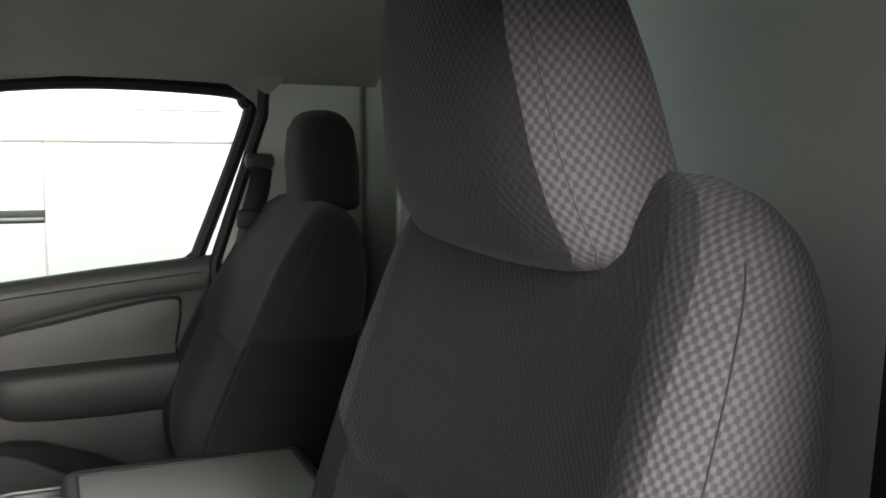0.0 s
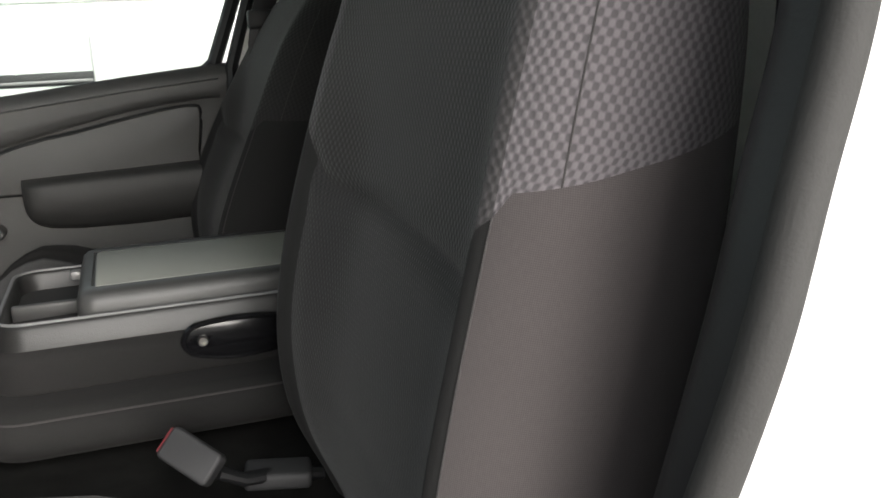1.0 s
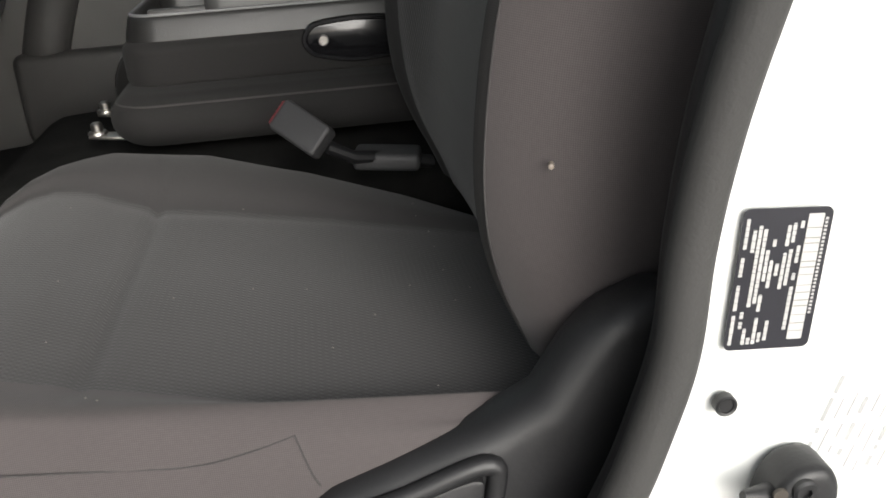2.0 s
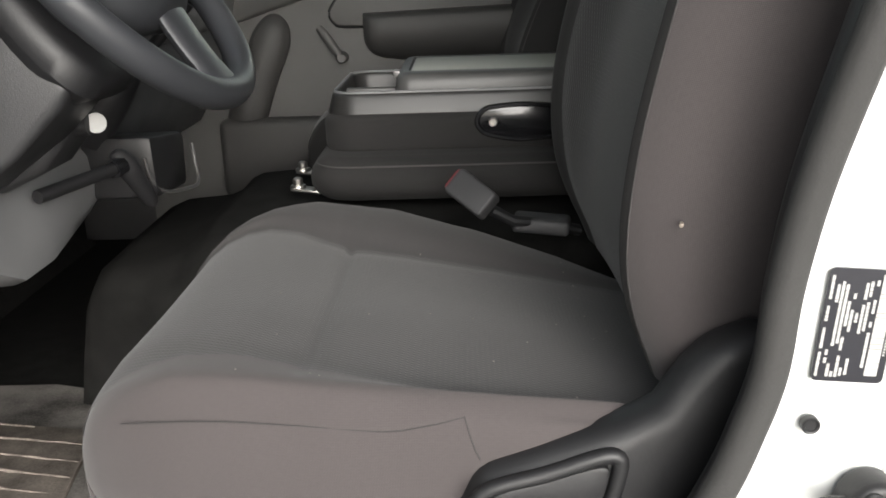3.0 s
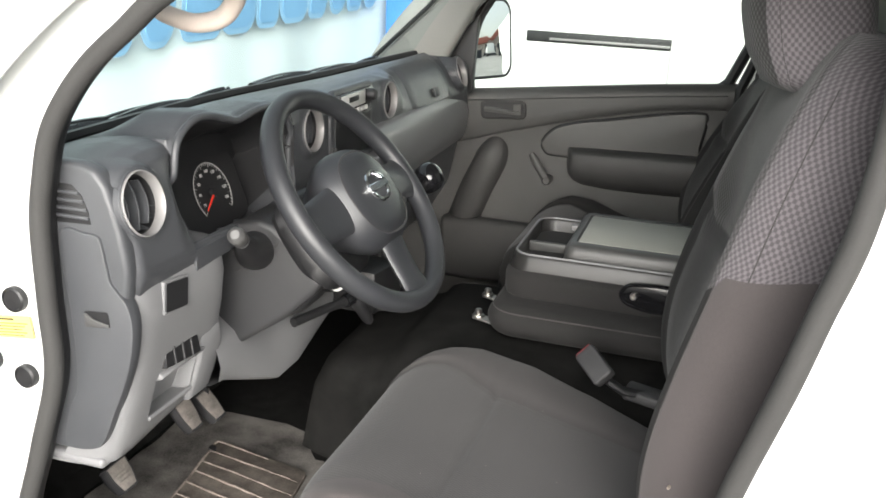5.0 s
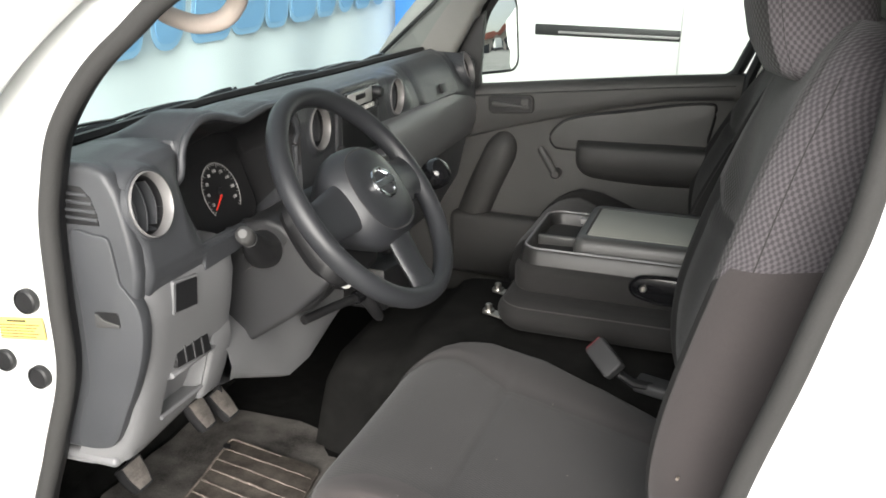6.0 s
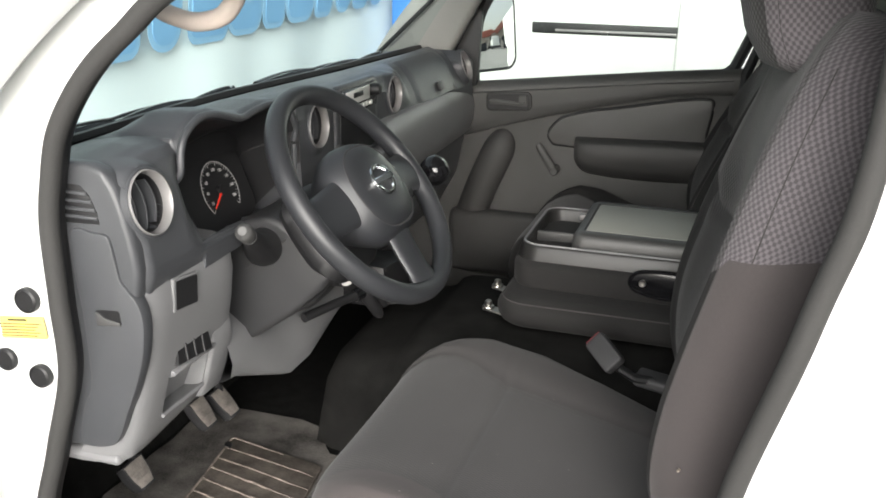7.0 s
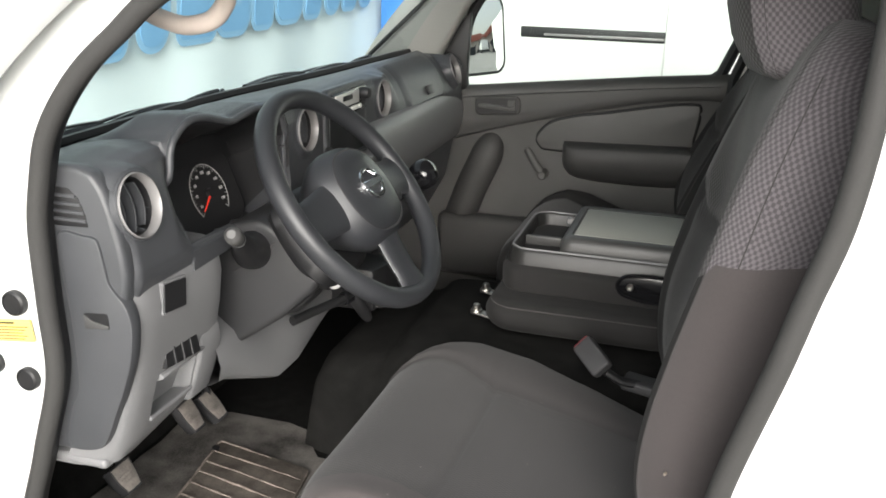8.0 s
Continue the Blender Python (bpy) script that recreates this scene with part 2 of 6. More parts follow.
def box(c, s, bevel=0.004, seg=2, rot=(0, 0, 0), taper=1.0):
    """A block of size s at c with rounded edges; taper narrows its top."""
    bm = bmesh.new()
    bmesh.ops.create_cube(bm, size=1)
    for v in bm.verts:
        k = taper if v.co.z > 0 else 1
        v.co = Vector((v.co.x * s[0] * k, v.co.y * s[1] * k, v.co.z * s[2]))
    if bevel:
        bmesh.ops.bevel(bm, geom=bm.edges[:], offset=min(bevel, min(s) * 0.49), segments=seg, affect="EDGES", profile=0.5)
    bmesh.ops.transform(bm, matrix=pose(*c, *rot), verts=bm.verts)
    return bm


def prism(outline, axis, lo, hi, bevel=0.004, seg=2):
    """An outline of (u, v) in the plane across axis, drawn out from lo to hi. u, v are the other axes in order x, y, z."""
    bm = bmesh.new()

    def at(u, v, w):
        return {"x": (w, u, v), "y": (u, w, v), "z": (u, v, w)}[axis]
    low, high = [bm.verts.new(at(u, v, lo)) for u, v in outline], [bm.verts.new(at(u, v, hi)) for u, v in outline]
    n = len(outline)
    bm.faces.new(low), bm.faces.new(high[::-1])
    for i in range(n):
        bm.faces.new((low[i], high[i], high[(i + 1) % n], low[(i + 1) % n]))
    bmesh.ops.recalc_face_normals(bm, faces=bm.faces)
    if bevel:
        es = [e for e in bm.edges if e.calc_face_angle(0) > 0.5]
        bmesh.ops.bevel(bm, geom=es, offset=bevel, segments=seg, affect="EDGES", profile=0.5, clamp_overlap=True)
    return bm


def spline(pts, n=8, closed=False):
    """A smooth line through points (Catmull-Rom)."""
    P = [Vector(p) for p in pts]
    m = len(P)
    out = []
    for i in range(m if closed else m - 1):
        p0, p1, p2, p3 = (P[(i - 1) % m] if closed or i else P[0], P[i], P[(i + 1) % m], P[(i + 2) % m] if closed or i + 2 < m else P[-1])
        for k in range(n):
            t = k / n
            out.append(0.5 * ((2 * p1) + (p2 - p0) * t + (2 * p0 - 5 * p1 + 4 * p2 - p3) * t * t + (3 * p1 - p0 - 3 * p2 + p3) * t ** 3))
    if not closed:
        out.append(P[-1])
    return out


def tube(pts, r, closed=False, sides=10, up=(0, 0, 1), flat=1.0):
    """A rod along points; r a number or one for each point; flat squeezes it along 'up'."""
    bm = bmesh.new()
    P = [Vector(p) for p in pts]
    m = len(P)
    rings = []
    for i, p in enumerate(P):
        a_, b_ = (P[(i - 1) % m], P[(i + 1) % m]) if closed else (P[max(i - 1, 0)], P[min(i + 1, m - 1)])
        d = (b_ - a_).normalized()
        s = d.cross(Vector(up))
        s = s.normalized() if s.length > 1e-4 else d.orthogonal().normalized()
        t = s.cross(d)
        rr = r[i] if isinstance(r, (list, tuple)) else r
        rings.append([bm.verts.new(p + rr * (math.cos(2 * math.pi * k / sides) * s + flat * math.sin(2 * math.pi * k / sides) * t)) for k in range(sides)])
    for i in range(m if closed else m - 1):
        a_, b_ = rings[i], rings[(i + 1) % m]
        for k in range(sides):
            bm.faces.new((a_[k], a_[(k + 1) % sides], b_[(k + 1) % sides], b_[k]))
    if not closed:
        bm.faces.new(rings[0][::-1]), bm.faces.new(rings[-1])
    return bm


def turned(c, axis, profile, sides=28, closed=False):
    """A turned body: profile of (radius, height) round an axis through c."""
    bm = bmesh.new()
    d = Vector(axis).normalized()
    s = d.orthogonal().normalized()
    t = d.cross(s)
    rings = []
    for r, h in profile:
        if r < 1e-6:
            rings.append([bm.verts.new(Vector(c) + d * h)])
        else:
            rings.append([bm.verts.new(Vector(c) + d * h + r * (math.cos(2 * math.pi * k / sides) * s + math.sin(2 * math.pi * k / sides) * t)) for k in range(sides)])
    pairs = list(zip(rings, rings[1:])) + ([(rings[-1], rings[0])] if closed else [])
    for a_, b_ in pairs:
        for k in range(sides):
            q = [a_[k % len(a_)], a_[(k + 1) % len(a_)], b_[(k + 1) % len(b_)], b_[k % len(b_)]]
            q = [v for i, v in enumerate(q) if v not in q[:i]]
            if len(q) > 2:
                bm.faces.new(q)
    return bm


def merged(*bms):
    out = bmesh.new()
    for b in bms:
        me = bpy.data.meshes.new("tmp")
        b.to_mesh(me)
        b.free()
        out.from_mesh(me)
        bpy.data.meshes.remove(me)
    return out


def rounded(w, h, r, n=5, cx=0.0, cy=0.0):
    """The outline of a rounded rectangle."""
    out = []
    for sx, sy, a0 in ((1, 1, 0), (-1, 1, 90), (-1, -1, 180), (1, -1, 270)):
        for k in range(n + 1):
            q = radians(a0 + 90 * k / n)
            out.append((cx + sx * (w / 2 - r) + r * math.cos(q), cy + sy * (h / 2 - r) + r * math.sin(q)))
    return out


def plate(outline, m, lo, hi, bevel=0.002, seg=1):
    """An outline in the x, y plane of the pose m, from height lo to hi."""
    bm = prism(outline, "z", lo, hi, bevel, seg)
    bmesh.ops.transform(bm, matrix=m, verts=bm.verts)
    return bm


def facing(c, normal, up=(0, 0, 1)):
    """A pose at c whose z looks along normal and whose y is up."""
    z = Vector(normal).normalized()
    x = Vector(up).cross(z).normalized()
    y = z.cross(x)
    return Matrix(((x.x, y.x, z.x, c[0]), (x.y, y.y, z.y, c[1]), (x.z, y.z, z.z, c[2]), (0, 0, 0, 1)))


def loop_points(n, ex):
    """A superellipse round the origin, from the back over one side, the front, and the other side."""
    out = []
    for k in range(n + 1):
        q = -math.pi / 2 + 2 * math.pi * k / n
        c, s = math.cos(q), math.sin(q)
        out.append((math.copysign(abs(c) ** (2 / ex), c), math.copysign(abs(s) ** (2 / ex), s)))
    return out


# ---- the ground and what stands outside ----
bm = bmesh.new()
bmesh.ops.create_grid(bm, x_segments=40, y_segments=40, size=600)
tagged(part("ground", bm, CONCRETE), "pale worn concrete yard under the vans", "ground", kind="structure")


def neighbour_van():
    y, x0, x1 = 2.84, -0.98, 4.4
    v = thing("panel_van", (1.7, 3.6, 0), "white panel van parked alongside, side rail cover showing", "van")
    prof = [(0.0, 0.42), (-0.02, 0.62), (-0.02, 1.0), (0.0, 1.28), (0.02, 1.48), (0.07, 1.7), (0.14, 1.93), (0.3, 2.1), (0.6, 2.17), (1.1, 2.17), (1.4, 2.1), (1.56, 1.93), (1.63, 1.7), (1.7, 1.3), (1.7, 0.42)]
    xs = [(x0, 0.75), (x0 + 0.03, 0.93), (x0 + 0.3, 1.0), (x1 - 0.1, 1.0), (x1 - 0.02, 0.97), (x1, 0.9)]
    rows = [[(x, y + 0.85 + (dy - 0.85) * (0.5 + 0.5 * k), 0.42 + (z - 0.42) * k) for dy, z in prof] for x, k in xs]
    bm = bmesh.new()
    vs = [[bm.verts.new(p) for p in r] for r in rows]
    for a_, b_ in zip(vs, vs[1:]):
        for i in range(len(prof)):
            j = (i + 1) % len(prof)
            bm.faces.new((a_[i], a_[j], b_[j], b_[i]))
    bm.faces.new(vs[0]), bm.faces.new(vs[-1][::-1])
    part("body", bm, DUSTY, v)
    # seams of the sliding door and panels
    for nm, x in (("door_seam", 0.2), ("panel_seam", 1.35)):
        part(nm, prism([(y - 0.0255 + d, z) for d, z in ((0.0, 0.6), (0.0, 1.0), (0.02, 1.28), (0.04, 1.48), (0.092, 1.72), (0.112, 1.72), (0.06, 1.48), (0.04, 1.28), (0.02, 1.0), (0.02, 0.6))], "x", x - 0.004, x + 0.004, 0), GAP, v)
    part("roof_seam", box((1.7, y + 0.067, 1.69), (4.2, 0.012, 0.006), 0, rot=(18, 0, 0)), GAP, v)
    part("waist_seam", box((1.7, y + 0.025, 1.56), (4.2, 0.012, 0.005), 0, rot=(12, 0, 0)), GAP, v)
    rail = part("rail_cover", merged(box((-0.145, y - 0.004, 1.262), (0.69, 0.012, 0.052), 0.005)), BLACK, v, "black slot of the sliding door rail")
    part("rail_strip", box((-0.09, y - 0.012, 1.253), (0.57, 0.008, 0.012), 0.003), SILVER, rail)
    for x in (-0.3, 3.3):
        w = part("wheel", turned((x, y + 0.02, 0.33), (0, -1, 0), [(0, -0.2), (0.24, -0.2), (0.33, -0.18), (0.335, -0.1), (0.33, -0.02), (0.27, 0.0), (0.2, -0.015)], 32), RUBBER, v)
        part("rim", turned((x, y + 0.02, 0.33), (0, -1, 0), [(0.2, -0.03), (0.19, 0.0), (0.1, -0.02), (0, -0.02)], 24), STEEL, w)


neighbour_van()


def banner_wall():
    """A long printed cloth on a frame ahead of the van."""
    x = -3.3
    w = thing("banner", (x, 6, 0), "pale printed cloth banner with large blue lettering shapes", "banner")
    rows = []
    for i in range(10):
        z = 0.1 + i * 0.32
        rows.append([(x + 0.05 * math.sin(1.7 * k * 0.25 + 0.3 * i) + 0.02 * math.sin(5 * k * 0.25), 0.4 + k * 0.25, z) for k in range(34)])
    part("cloth", sheet(rows), BANNER, w)
    # the printed word as plain slanted shapes
    ys = [1.9, 2.6, 3.2, 3.75, 4.3, 4.82, 5.3, 5.78, 6.25, 6.7, 7.12, 7.55]
    for i, y in enumerate(ys):
        z0, hgt = 0.92 + 0.012 * i, 0.6
        wd = 0.46 if i % 3 else 0.3
        if i >= 8:
            hgt, wd = 0.36, 0.3
        def slanted(g):
            return [(y + u + 0.12 * ((v + hgt / 2) / hgt), z0 + v + hgt / 2) for u, v in rounded(wd + 2 * g, hgt + 2 * g, (0.13 if i % 2 else 0.07) + g)]
        edge = part("lettering_edge", prism(slanted(0.045), "x", x + 0.08, x + 0.084, 0), BLUE_A, w)
        part("lettering_shape", prism(slanted(0.0), "x", x + 0.085, x + 0.09, 0), BLUE_C, edge)
        if i % 2:
            part("letter_counter", prism(rounded(wd * 0.35, hgt * 0.4, 0.04, cx=y + 0.06, cy=z0 + hgt * 0.52), "x", x + 0.091, x + 0.094, 0), BLUE_A, edge)
    for y in (0.5, 8.6):
        part("frame_post", box((x - 0.08, y, 1.6), (0.06, 0.06, 3.2), 0.006), STEEL, w)


banner_wall()
p = thing("canopy_post", (-3.0, 8.05, 0), "blue painted steel canopy post", "post")
part("shaft", box((-3.0, 8.05, 1.8), (0.3, 0.42, 3.6), 0.02), BLUE_B, p)
part("base", box((-3.0, 8.05, 0.03), (0.5, 0.6, 0.06), 0.01), STEEL, p)
t = thing("tarpaulin", (-2.9, 9.2, 0), "grey crumpled tarpaulin hanging beside the post", "tarpaulin")
part("cloth", sheet([[(-2.9 + 0.06 * math.sin(k * 1.9 + i), 8.5 + 0.12 * k, 0.02 + 0.3 * i) for k in range(14)] for i in range(12)]), TARP, t)


def yard_shed():
    """Low shed far behind, seen only in the door mirror."""
    s = thing("warehouse", (42, 12, 0), "long low warehouse with a red roof edge and dark bays", "building")
    part("wall", box((46, 12, 2.0), (6, 60, 4.0), 0.05), SHEDWALL, s)
    part("roof", box((45.6, 12, 4.2), (7.4, 61, 0.9), 0.05), BRICKRED, s)
    for k in range(9):
        part("bay_door", box((42.98, -12 + 6 * k, 1.5), (0.12, 4.6, 3.0), 0.03), DARKDOOR, s)


yard_shed()
lorry = thing("lorry", (36, 10, 0), "white lorry standing in the yard", "lorry")
part("cab", prism([(34.0, 0.7), (34.1, 1.7), (34.6, 2.7), (36.0, 2.8), (36.0, 0.7)], "y", 9.0, 11.2, 0.1), WHITE, lorry)
part("chassis", box((38, 10.1, 0.8), (5.5, 1.8, 0.3), 0.05), BLACK, lorry)
for x in (34.9, 38.6, 39.8):
    part("wheel", turned((x, 9.0, 0.5), (0, -1, 0), [(0, 0), (0.4, 0), (0.5, -0.05), (0.5, -0.3), (0, -0.3)], 20), RUBBER, lorry)


# ---- the van's shell ----
FLOOR_Z, TOP_Z, DOOR_Y, SIDE_Y = 0.665, 1.86, 0.75, -0.735
# the driver's door opening, as (x, z) round its seal
OPENING = [(-0.36, 0.86), (-0.325, 1.0), (-0.288, 1.12), (-0.287, 1.22), (-0.286, 1.32), (-0.275, 1.38), (-0.26, 1.431), (-0.233, 1.475), (-0.196, 1.517), (-0.15, 1.555), (-0.095, 1.598), (0.03, 1.665), (0.22, 1.73),
           (0.40, 1.765), (0.54, 1.76), (0.598, 1.70), (0.603, 1.56), (0.594, 1.44), (0.574, 1.354), (0.5595, 1.29), (0.546, 1.235), (0.533, 1.18), (0.523, 1.13), (0.514, 1.066), (0.509, 1.01), (0.497, 0.965), (0.48, 0.918), (0.447, 0.855), (0.385, 0.77),
           (0.28, 0.68), (0.08, 0.64), (-0.15, 0.64), (-0.30, 0.70)]
OPEN_LINE = [(q.x, q.y) for q in spline([(x, z, 0) for x, z in OPENING], 6, True)]


def body_side():
    """White pressed steel round the driver's door opening, with its jamb step and outer skin."""
    v = thing("van_body", (0.1, -0.78, 0), "white van body side round the open driver's door", "van")
    n = len(OPEN_LINE)
    mx, mz = 0.13, 1.2
    # rings: inner flange, jamb, step out, outer skin
    def ring(off, y, limit=None):
        out = []
        for i, (x, z) in enumerate(OPEN_LINE):
            a_, b_ = OPEN_LINE[i - 1], OPEN_LINE[(i + 1) % n]
            d = Vector((b_[0] - a_[0], b_[1] - a_[1])).normalized()
            nx, nz = -d.y, d.x
            if nx * (x - mx) + nz * (z - mz) < 0:
                nx, nz = -nx, -nz
            out.append((x + nx * off, y, z + nz * off))
        return out
    def swell(x, z):
        """The rear of the frame stands further out above the waist."""
        k = max(0.0, min(1.0, (z - 1.06) / 0.25))
        return -0.026 * max(0.0, min(1.0, (x + 0.1) / 0.5)) * k * k * (3 - 2 * k)
    def jamb(off, rear, front):
        return [(x, max(-0.826, front + (rear - front) * max(0, min(1, (x + 0.1) / 0.5)) + swell(x, z)), z) for x, _, z in ring(off, 0)]
    rings = [jamb(0.0, -0.735, -0.738), jamb(0.008, -0.728, -0.738), jamb(0.012, -0.715, -0.738), jamb(0.09, -0.708, -0.742), jamb(0.115, -0.713, -0.75), jamb(0.18, -0.727, -0.765), jamb(0.19, -0.76, -0.78), jamb(0.2, -0.80, -0.81), jamb(0.215, -0.823, -0.825), jamb(0.24, -0.826, -0.826)]
    rows = [r + [r[0]] for r in rings]
    def lip(rear, front, y):
        out = []
        for p, q in zip(ring(rear, y), ring(front, y)):
            k = max(0.0, min(1.0, (p[0] - 0.2) / 0.3)) * max(0.0, min(1.0, (p[2] - 0.98) / 0.15))
            x, y_, z = (a_ * k + b_ * (1 - k) for a_, b_ in zip(p, q))
            out.append((x, y_ + swell(x, z) * max(0.0, min(1.0, (-0.69 - y_) / 0.045)), z))
        return out
    # the lip's black stands in for shade on the seal's inner face
    trim = [lip(-0.004, -0.004, -0.74), lip(-0.007, -0.006, -0.735), lip(-0.008, -0.006, -0.722), lip(-0.006, -0.004, -0.715), lip(0.002, 0.004, -0.708), lip(0.02, 0.02, -0.704), lip(0.05, 0.07, -0.7)]
    part("inner_trim", sheet([r + [r[0]] for r in trim]), BLACK, v, "rubber lip inside the door frame, coloured black for its shaded inner face")
    part("door_frame", sheet(rows), WHITE, v)
    part("weatherstrip", tube([(x, -0.742 + swell(x, z), z) for x, z in ((q[0], q[2]) for q in ring(-0.001, 0))], 0.0122, True, 12, (0, 1, 0), 1.0), SEALING, v, "dark grey ribbed rubber door seal")
    # outer skin behind the door and below it
    part("side_panel", box((2.05, -0.835, 1.12), (2.5, 0.03, 1.7), 0.01), WHITE, v)
    part("rear_roof_side", box((2.0, -0.74, 2.02), (2.6, 0.03, 0.3), 0.01, rot=(-25, 0, 0)), WHITE, v)
    part("sill", box((0.05, -0.80, 0.47), (1.5, 0.05, 0.2), 0.02), WHITE, v)
    part("front_wing", prism([(-0.44, 0.4), (-0.42, 1.0), (-0.40, 1.3), (-0.47, 1.3), (-0.85, 1.12), (-0.98, 0.9), (-1.0, 0.4)], "y", -0.84, -0.80, 0.01), WHITE, v)
    part("roof_panel", box((1.6, 0, 1.97), (3.4, 1.5, 0.03), 0.01), WHITE, v)
    # rubber plugs on the front jamb
    for x, z, r in ((-0.333, 1.218, 0.0165), (-0.379, 1.13, 0.0155), (-0.328, 1.114, 0.0155), (-0.375, 0.90, 0.014)):
        part("grommet", turned((x, -0.7445, z), (0, -1, 0), [(r, -0.006), (r, 0), (r, 0.003), (r * 0.85, 0.005), (r * 0.8, 0.003), (r * 0.7, 0.003), (0, 0.0045)], 24), BLACK, v, "round black rubber plug")
    # yellow warning label with unreadable lines
    lab = part("warning_label", plate(rounded(0.082, 0.03, 0.002), facing((-0.352, -0.7425, 1.178), (0, -1, 0), (-0.12, 0, 1)), 0, 0.0012, 0), YELLOW, v, "yellow warning label with small dark print")
    m = facing((-0.352, -0.7425, 1.178), (0, -1, 0), (-0.12, 0, 1))
    part("heading_bar", plate(rounded(0.03, 0.0028, 0.0005, 1, 0, 0.0105), m, 0.0012, 0.0016, 0), INK, lab)
    for k in range(5):
        part("print_bar", plate(rounded(0.07 - 0.008 * (k % 3), 0.0014, 0.0003, 1, -0.001 * k, 0.005 - 0.004 * k), m, 0.0012, 0.0015, 0), INK, lab)
    # dark data label on the rear jamb, its print running up in close lines
    m = facing((0.5735, -0.7165, 1.0305), (0.0, -1, 0), (0.085, 0, 1))
    lab = part("data_label", plate(rounded(0.05, 0.083, 0.004), m, 0, 0.001, 0), LABEL, v, "dark label with white unreadable print")
    rnd = random.Random(4)
    part("code_strip", plate(rounded(0.0088, 0.074, 0.0003, 1, 0.0155, 0.001), m, 0.001, 0.0014, 0), PRINT, lab)
    for k in range(14):
        part("code_line", plate(rounded(0.0086, 0.0002 + 0.0005 * rnd.random(), 0.0001, 1, 0.0155, -0.031 + 0.0046 * k + 0.002 * rnd.random()), m, 0.0014, 0.0016, 0), PILLARTRIM, lab)
    for k in range(26):
        part("print_bar", plate(rounded(0.0016, 0.0013, 0.0001, 1, 0.0218, -0.02 + 0.0022 * k), m, 0.001, 0.0013, 0), PRINT, lab)
    for u, runs in ((-0.022, ((-0.038, -0.020), (-0.017, -0.002), (0.003, 0.014), (0.019, 0.036))), (-0.0175, ((-0.028, -0.024), (-0.022, -0.018), (0.017, 0.03))), (-0.0145, ((-0.038, -0.028), (-0.015, 0.032))), (-0.0115, ((-0.038, -0.034), (-0.013, 0.03))),
                    (-0.0085, ((-0.038, -0.022), (-0.018, -0.008), (0.0, 0.018))), (-0.0055, ((-0.037, -0.031), (-0.004, 0.012), (0.02, 0.024))), (-0.002, ((-0.036, -0.024), (0.003, 0.01))), (0.0015, ((-0.005, 0.016), (0.02, 0.032))), (0.0045, ((-0.003, 0.018), (0.022, 0.033))), (0.0085, ((-0.03, -0.004), (0.0, 0.004), (0.01, 0.02), (0.03, 0.034)))):
        for z0, z1 in runs:
            z = z0
            while z < z1:
                q = min(0.0016 + rnd.random() * 0.003, z1 - z)
                part("print_bar", plate(rounded(0.0019 + rnd.random() * 0.0003, q, 0.0002, 1, u, z + q / 2), m, 0.001, 0.0013, 0), PRINT, lab)
                z += q + 0.00035
    # faint second label, laid on the swept outer part of the jamb
    faint = surface("faded print", (0.34, 0.345, 0.34), 0.6, bump=0)
    def jamb_at(u, v, lift):
        p = Vector((0.632, 0, 0.925)) + Vector((0.944, 0, -0.33)) * u + Vector((0.33, 0, 0.944)) * v
        off = min(math.hypot(p.x - x, p.z - z) for x, z in OPEN_LINE)
        p.y = lerp([(0.09, -0.708), (0.115, -0.713), (0.18, -0.727)], off) - lift
        return p
    lab = part("faded_label", sheet([[jamb_at(u, v, 0.0002) for u in np.linspace(-0.027, 0.027, 8)] for v in np.linspace(-0.032, 0.032, 8)]), WHITE, v, "white label with faded print")
    for k in range(8):
        z = -0.028 + 0.01 * rnd.random()
        while z < 0.022:
            q = 0.003 + 0.014 * rnd.random()
            u, h = -0.022 + 0.006 * k, 0.0005 if k % 3 else 0.0011
            part("print_bar", sheet([[jamb_at(u - h, z, 0.0005), jamb_at(u + h, z, 0.0005)], [jamb_at(u - h, z + q, 0.0005), jamb_at(u + h, z + q, 0.0005)]]), faint, lab)
            z += q + 0.002 + 0.006 * rnd.random()
    part("grommet", turned((0.548, -0.7195, 0.957), (0, -1, 0), [(0.0066, -0.004), (0.0066, 0.0015), (0.0058, 0.0025), (0.0045, 0.002), (0.004, 0.001), (0, 0.001)], 20), BLACK, v, "round black rubber plug")
    # door striker
    q = [Vector((0.59 + 0.0215 * a_ + 0.004 * b_, 0.888 + 0.032 * b_, 0)) for a_, b_ in loop_points(28, 2.4)[:-1]]
    s = part("striker", prism([(p.x, p.y) for p in q], "y", -0.742, -0.71, 0.007, 3), BLACK, v, "black plastic door striker block")
    part("striker_ridge", tube([(0.573, -0.7415, 0.894), (0.589, -0.743, 0.897), (0.604, -0.741, 0.893)], 0.0045, sides=10), BLACK, s)
    part("striker_tab", tube([(0.573, -0.732, 0.898), (0.563, -0.736, 0.904), (0.553, -0.738, 0.907)], [0.009, 0.006, 0.003], sides=10), BLACK, s)
    part("screw", turned((0.588, -0.741, 0.908), (0, -1, 0), [(0.0075, 0), (0.0075, 0.003), (0.006, 0.0045), (0.003, 0.0045), (0.003, 0.002), (0, 0.002)], 18), BLACK, s)
    part("screw", turned((0.5735, -0.741, 0.907), (0, -1, 0), [(0.0045, 0), (0.0045, 0.002), (0, 0.002)], 12), surface("rusty screw", (0.045, 0.038, 0.03), 0.6, bump=0), s)
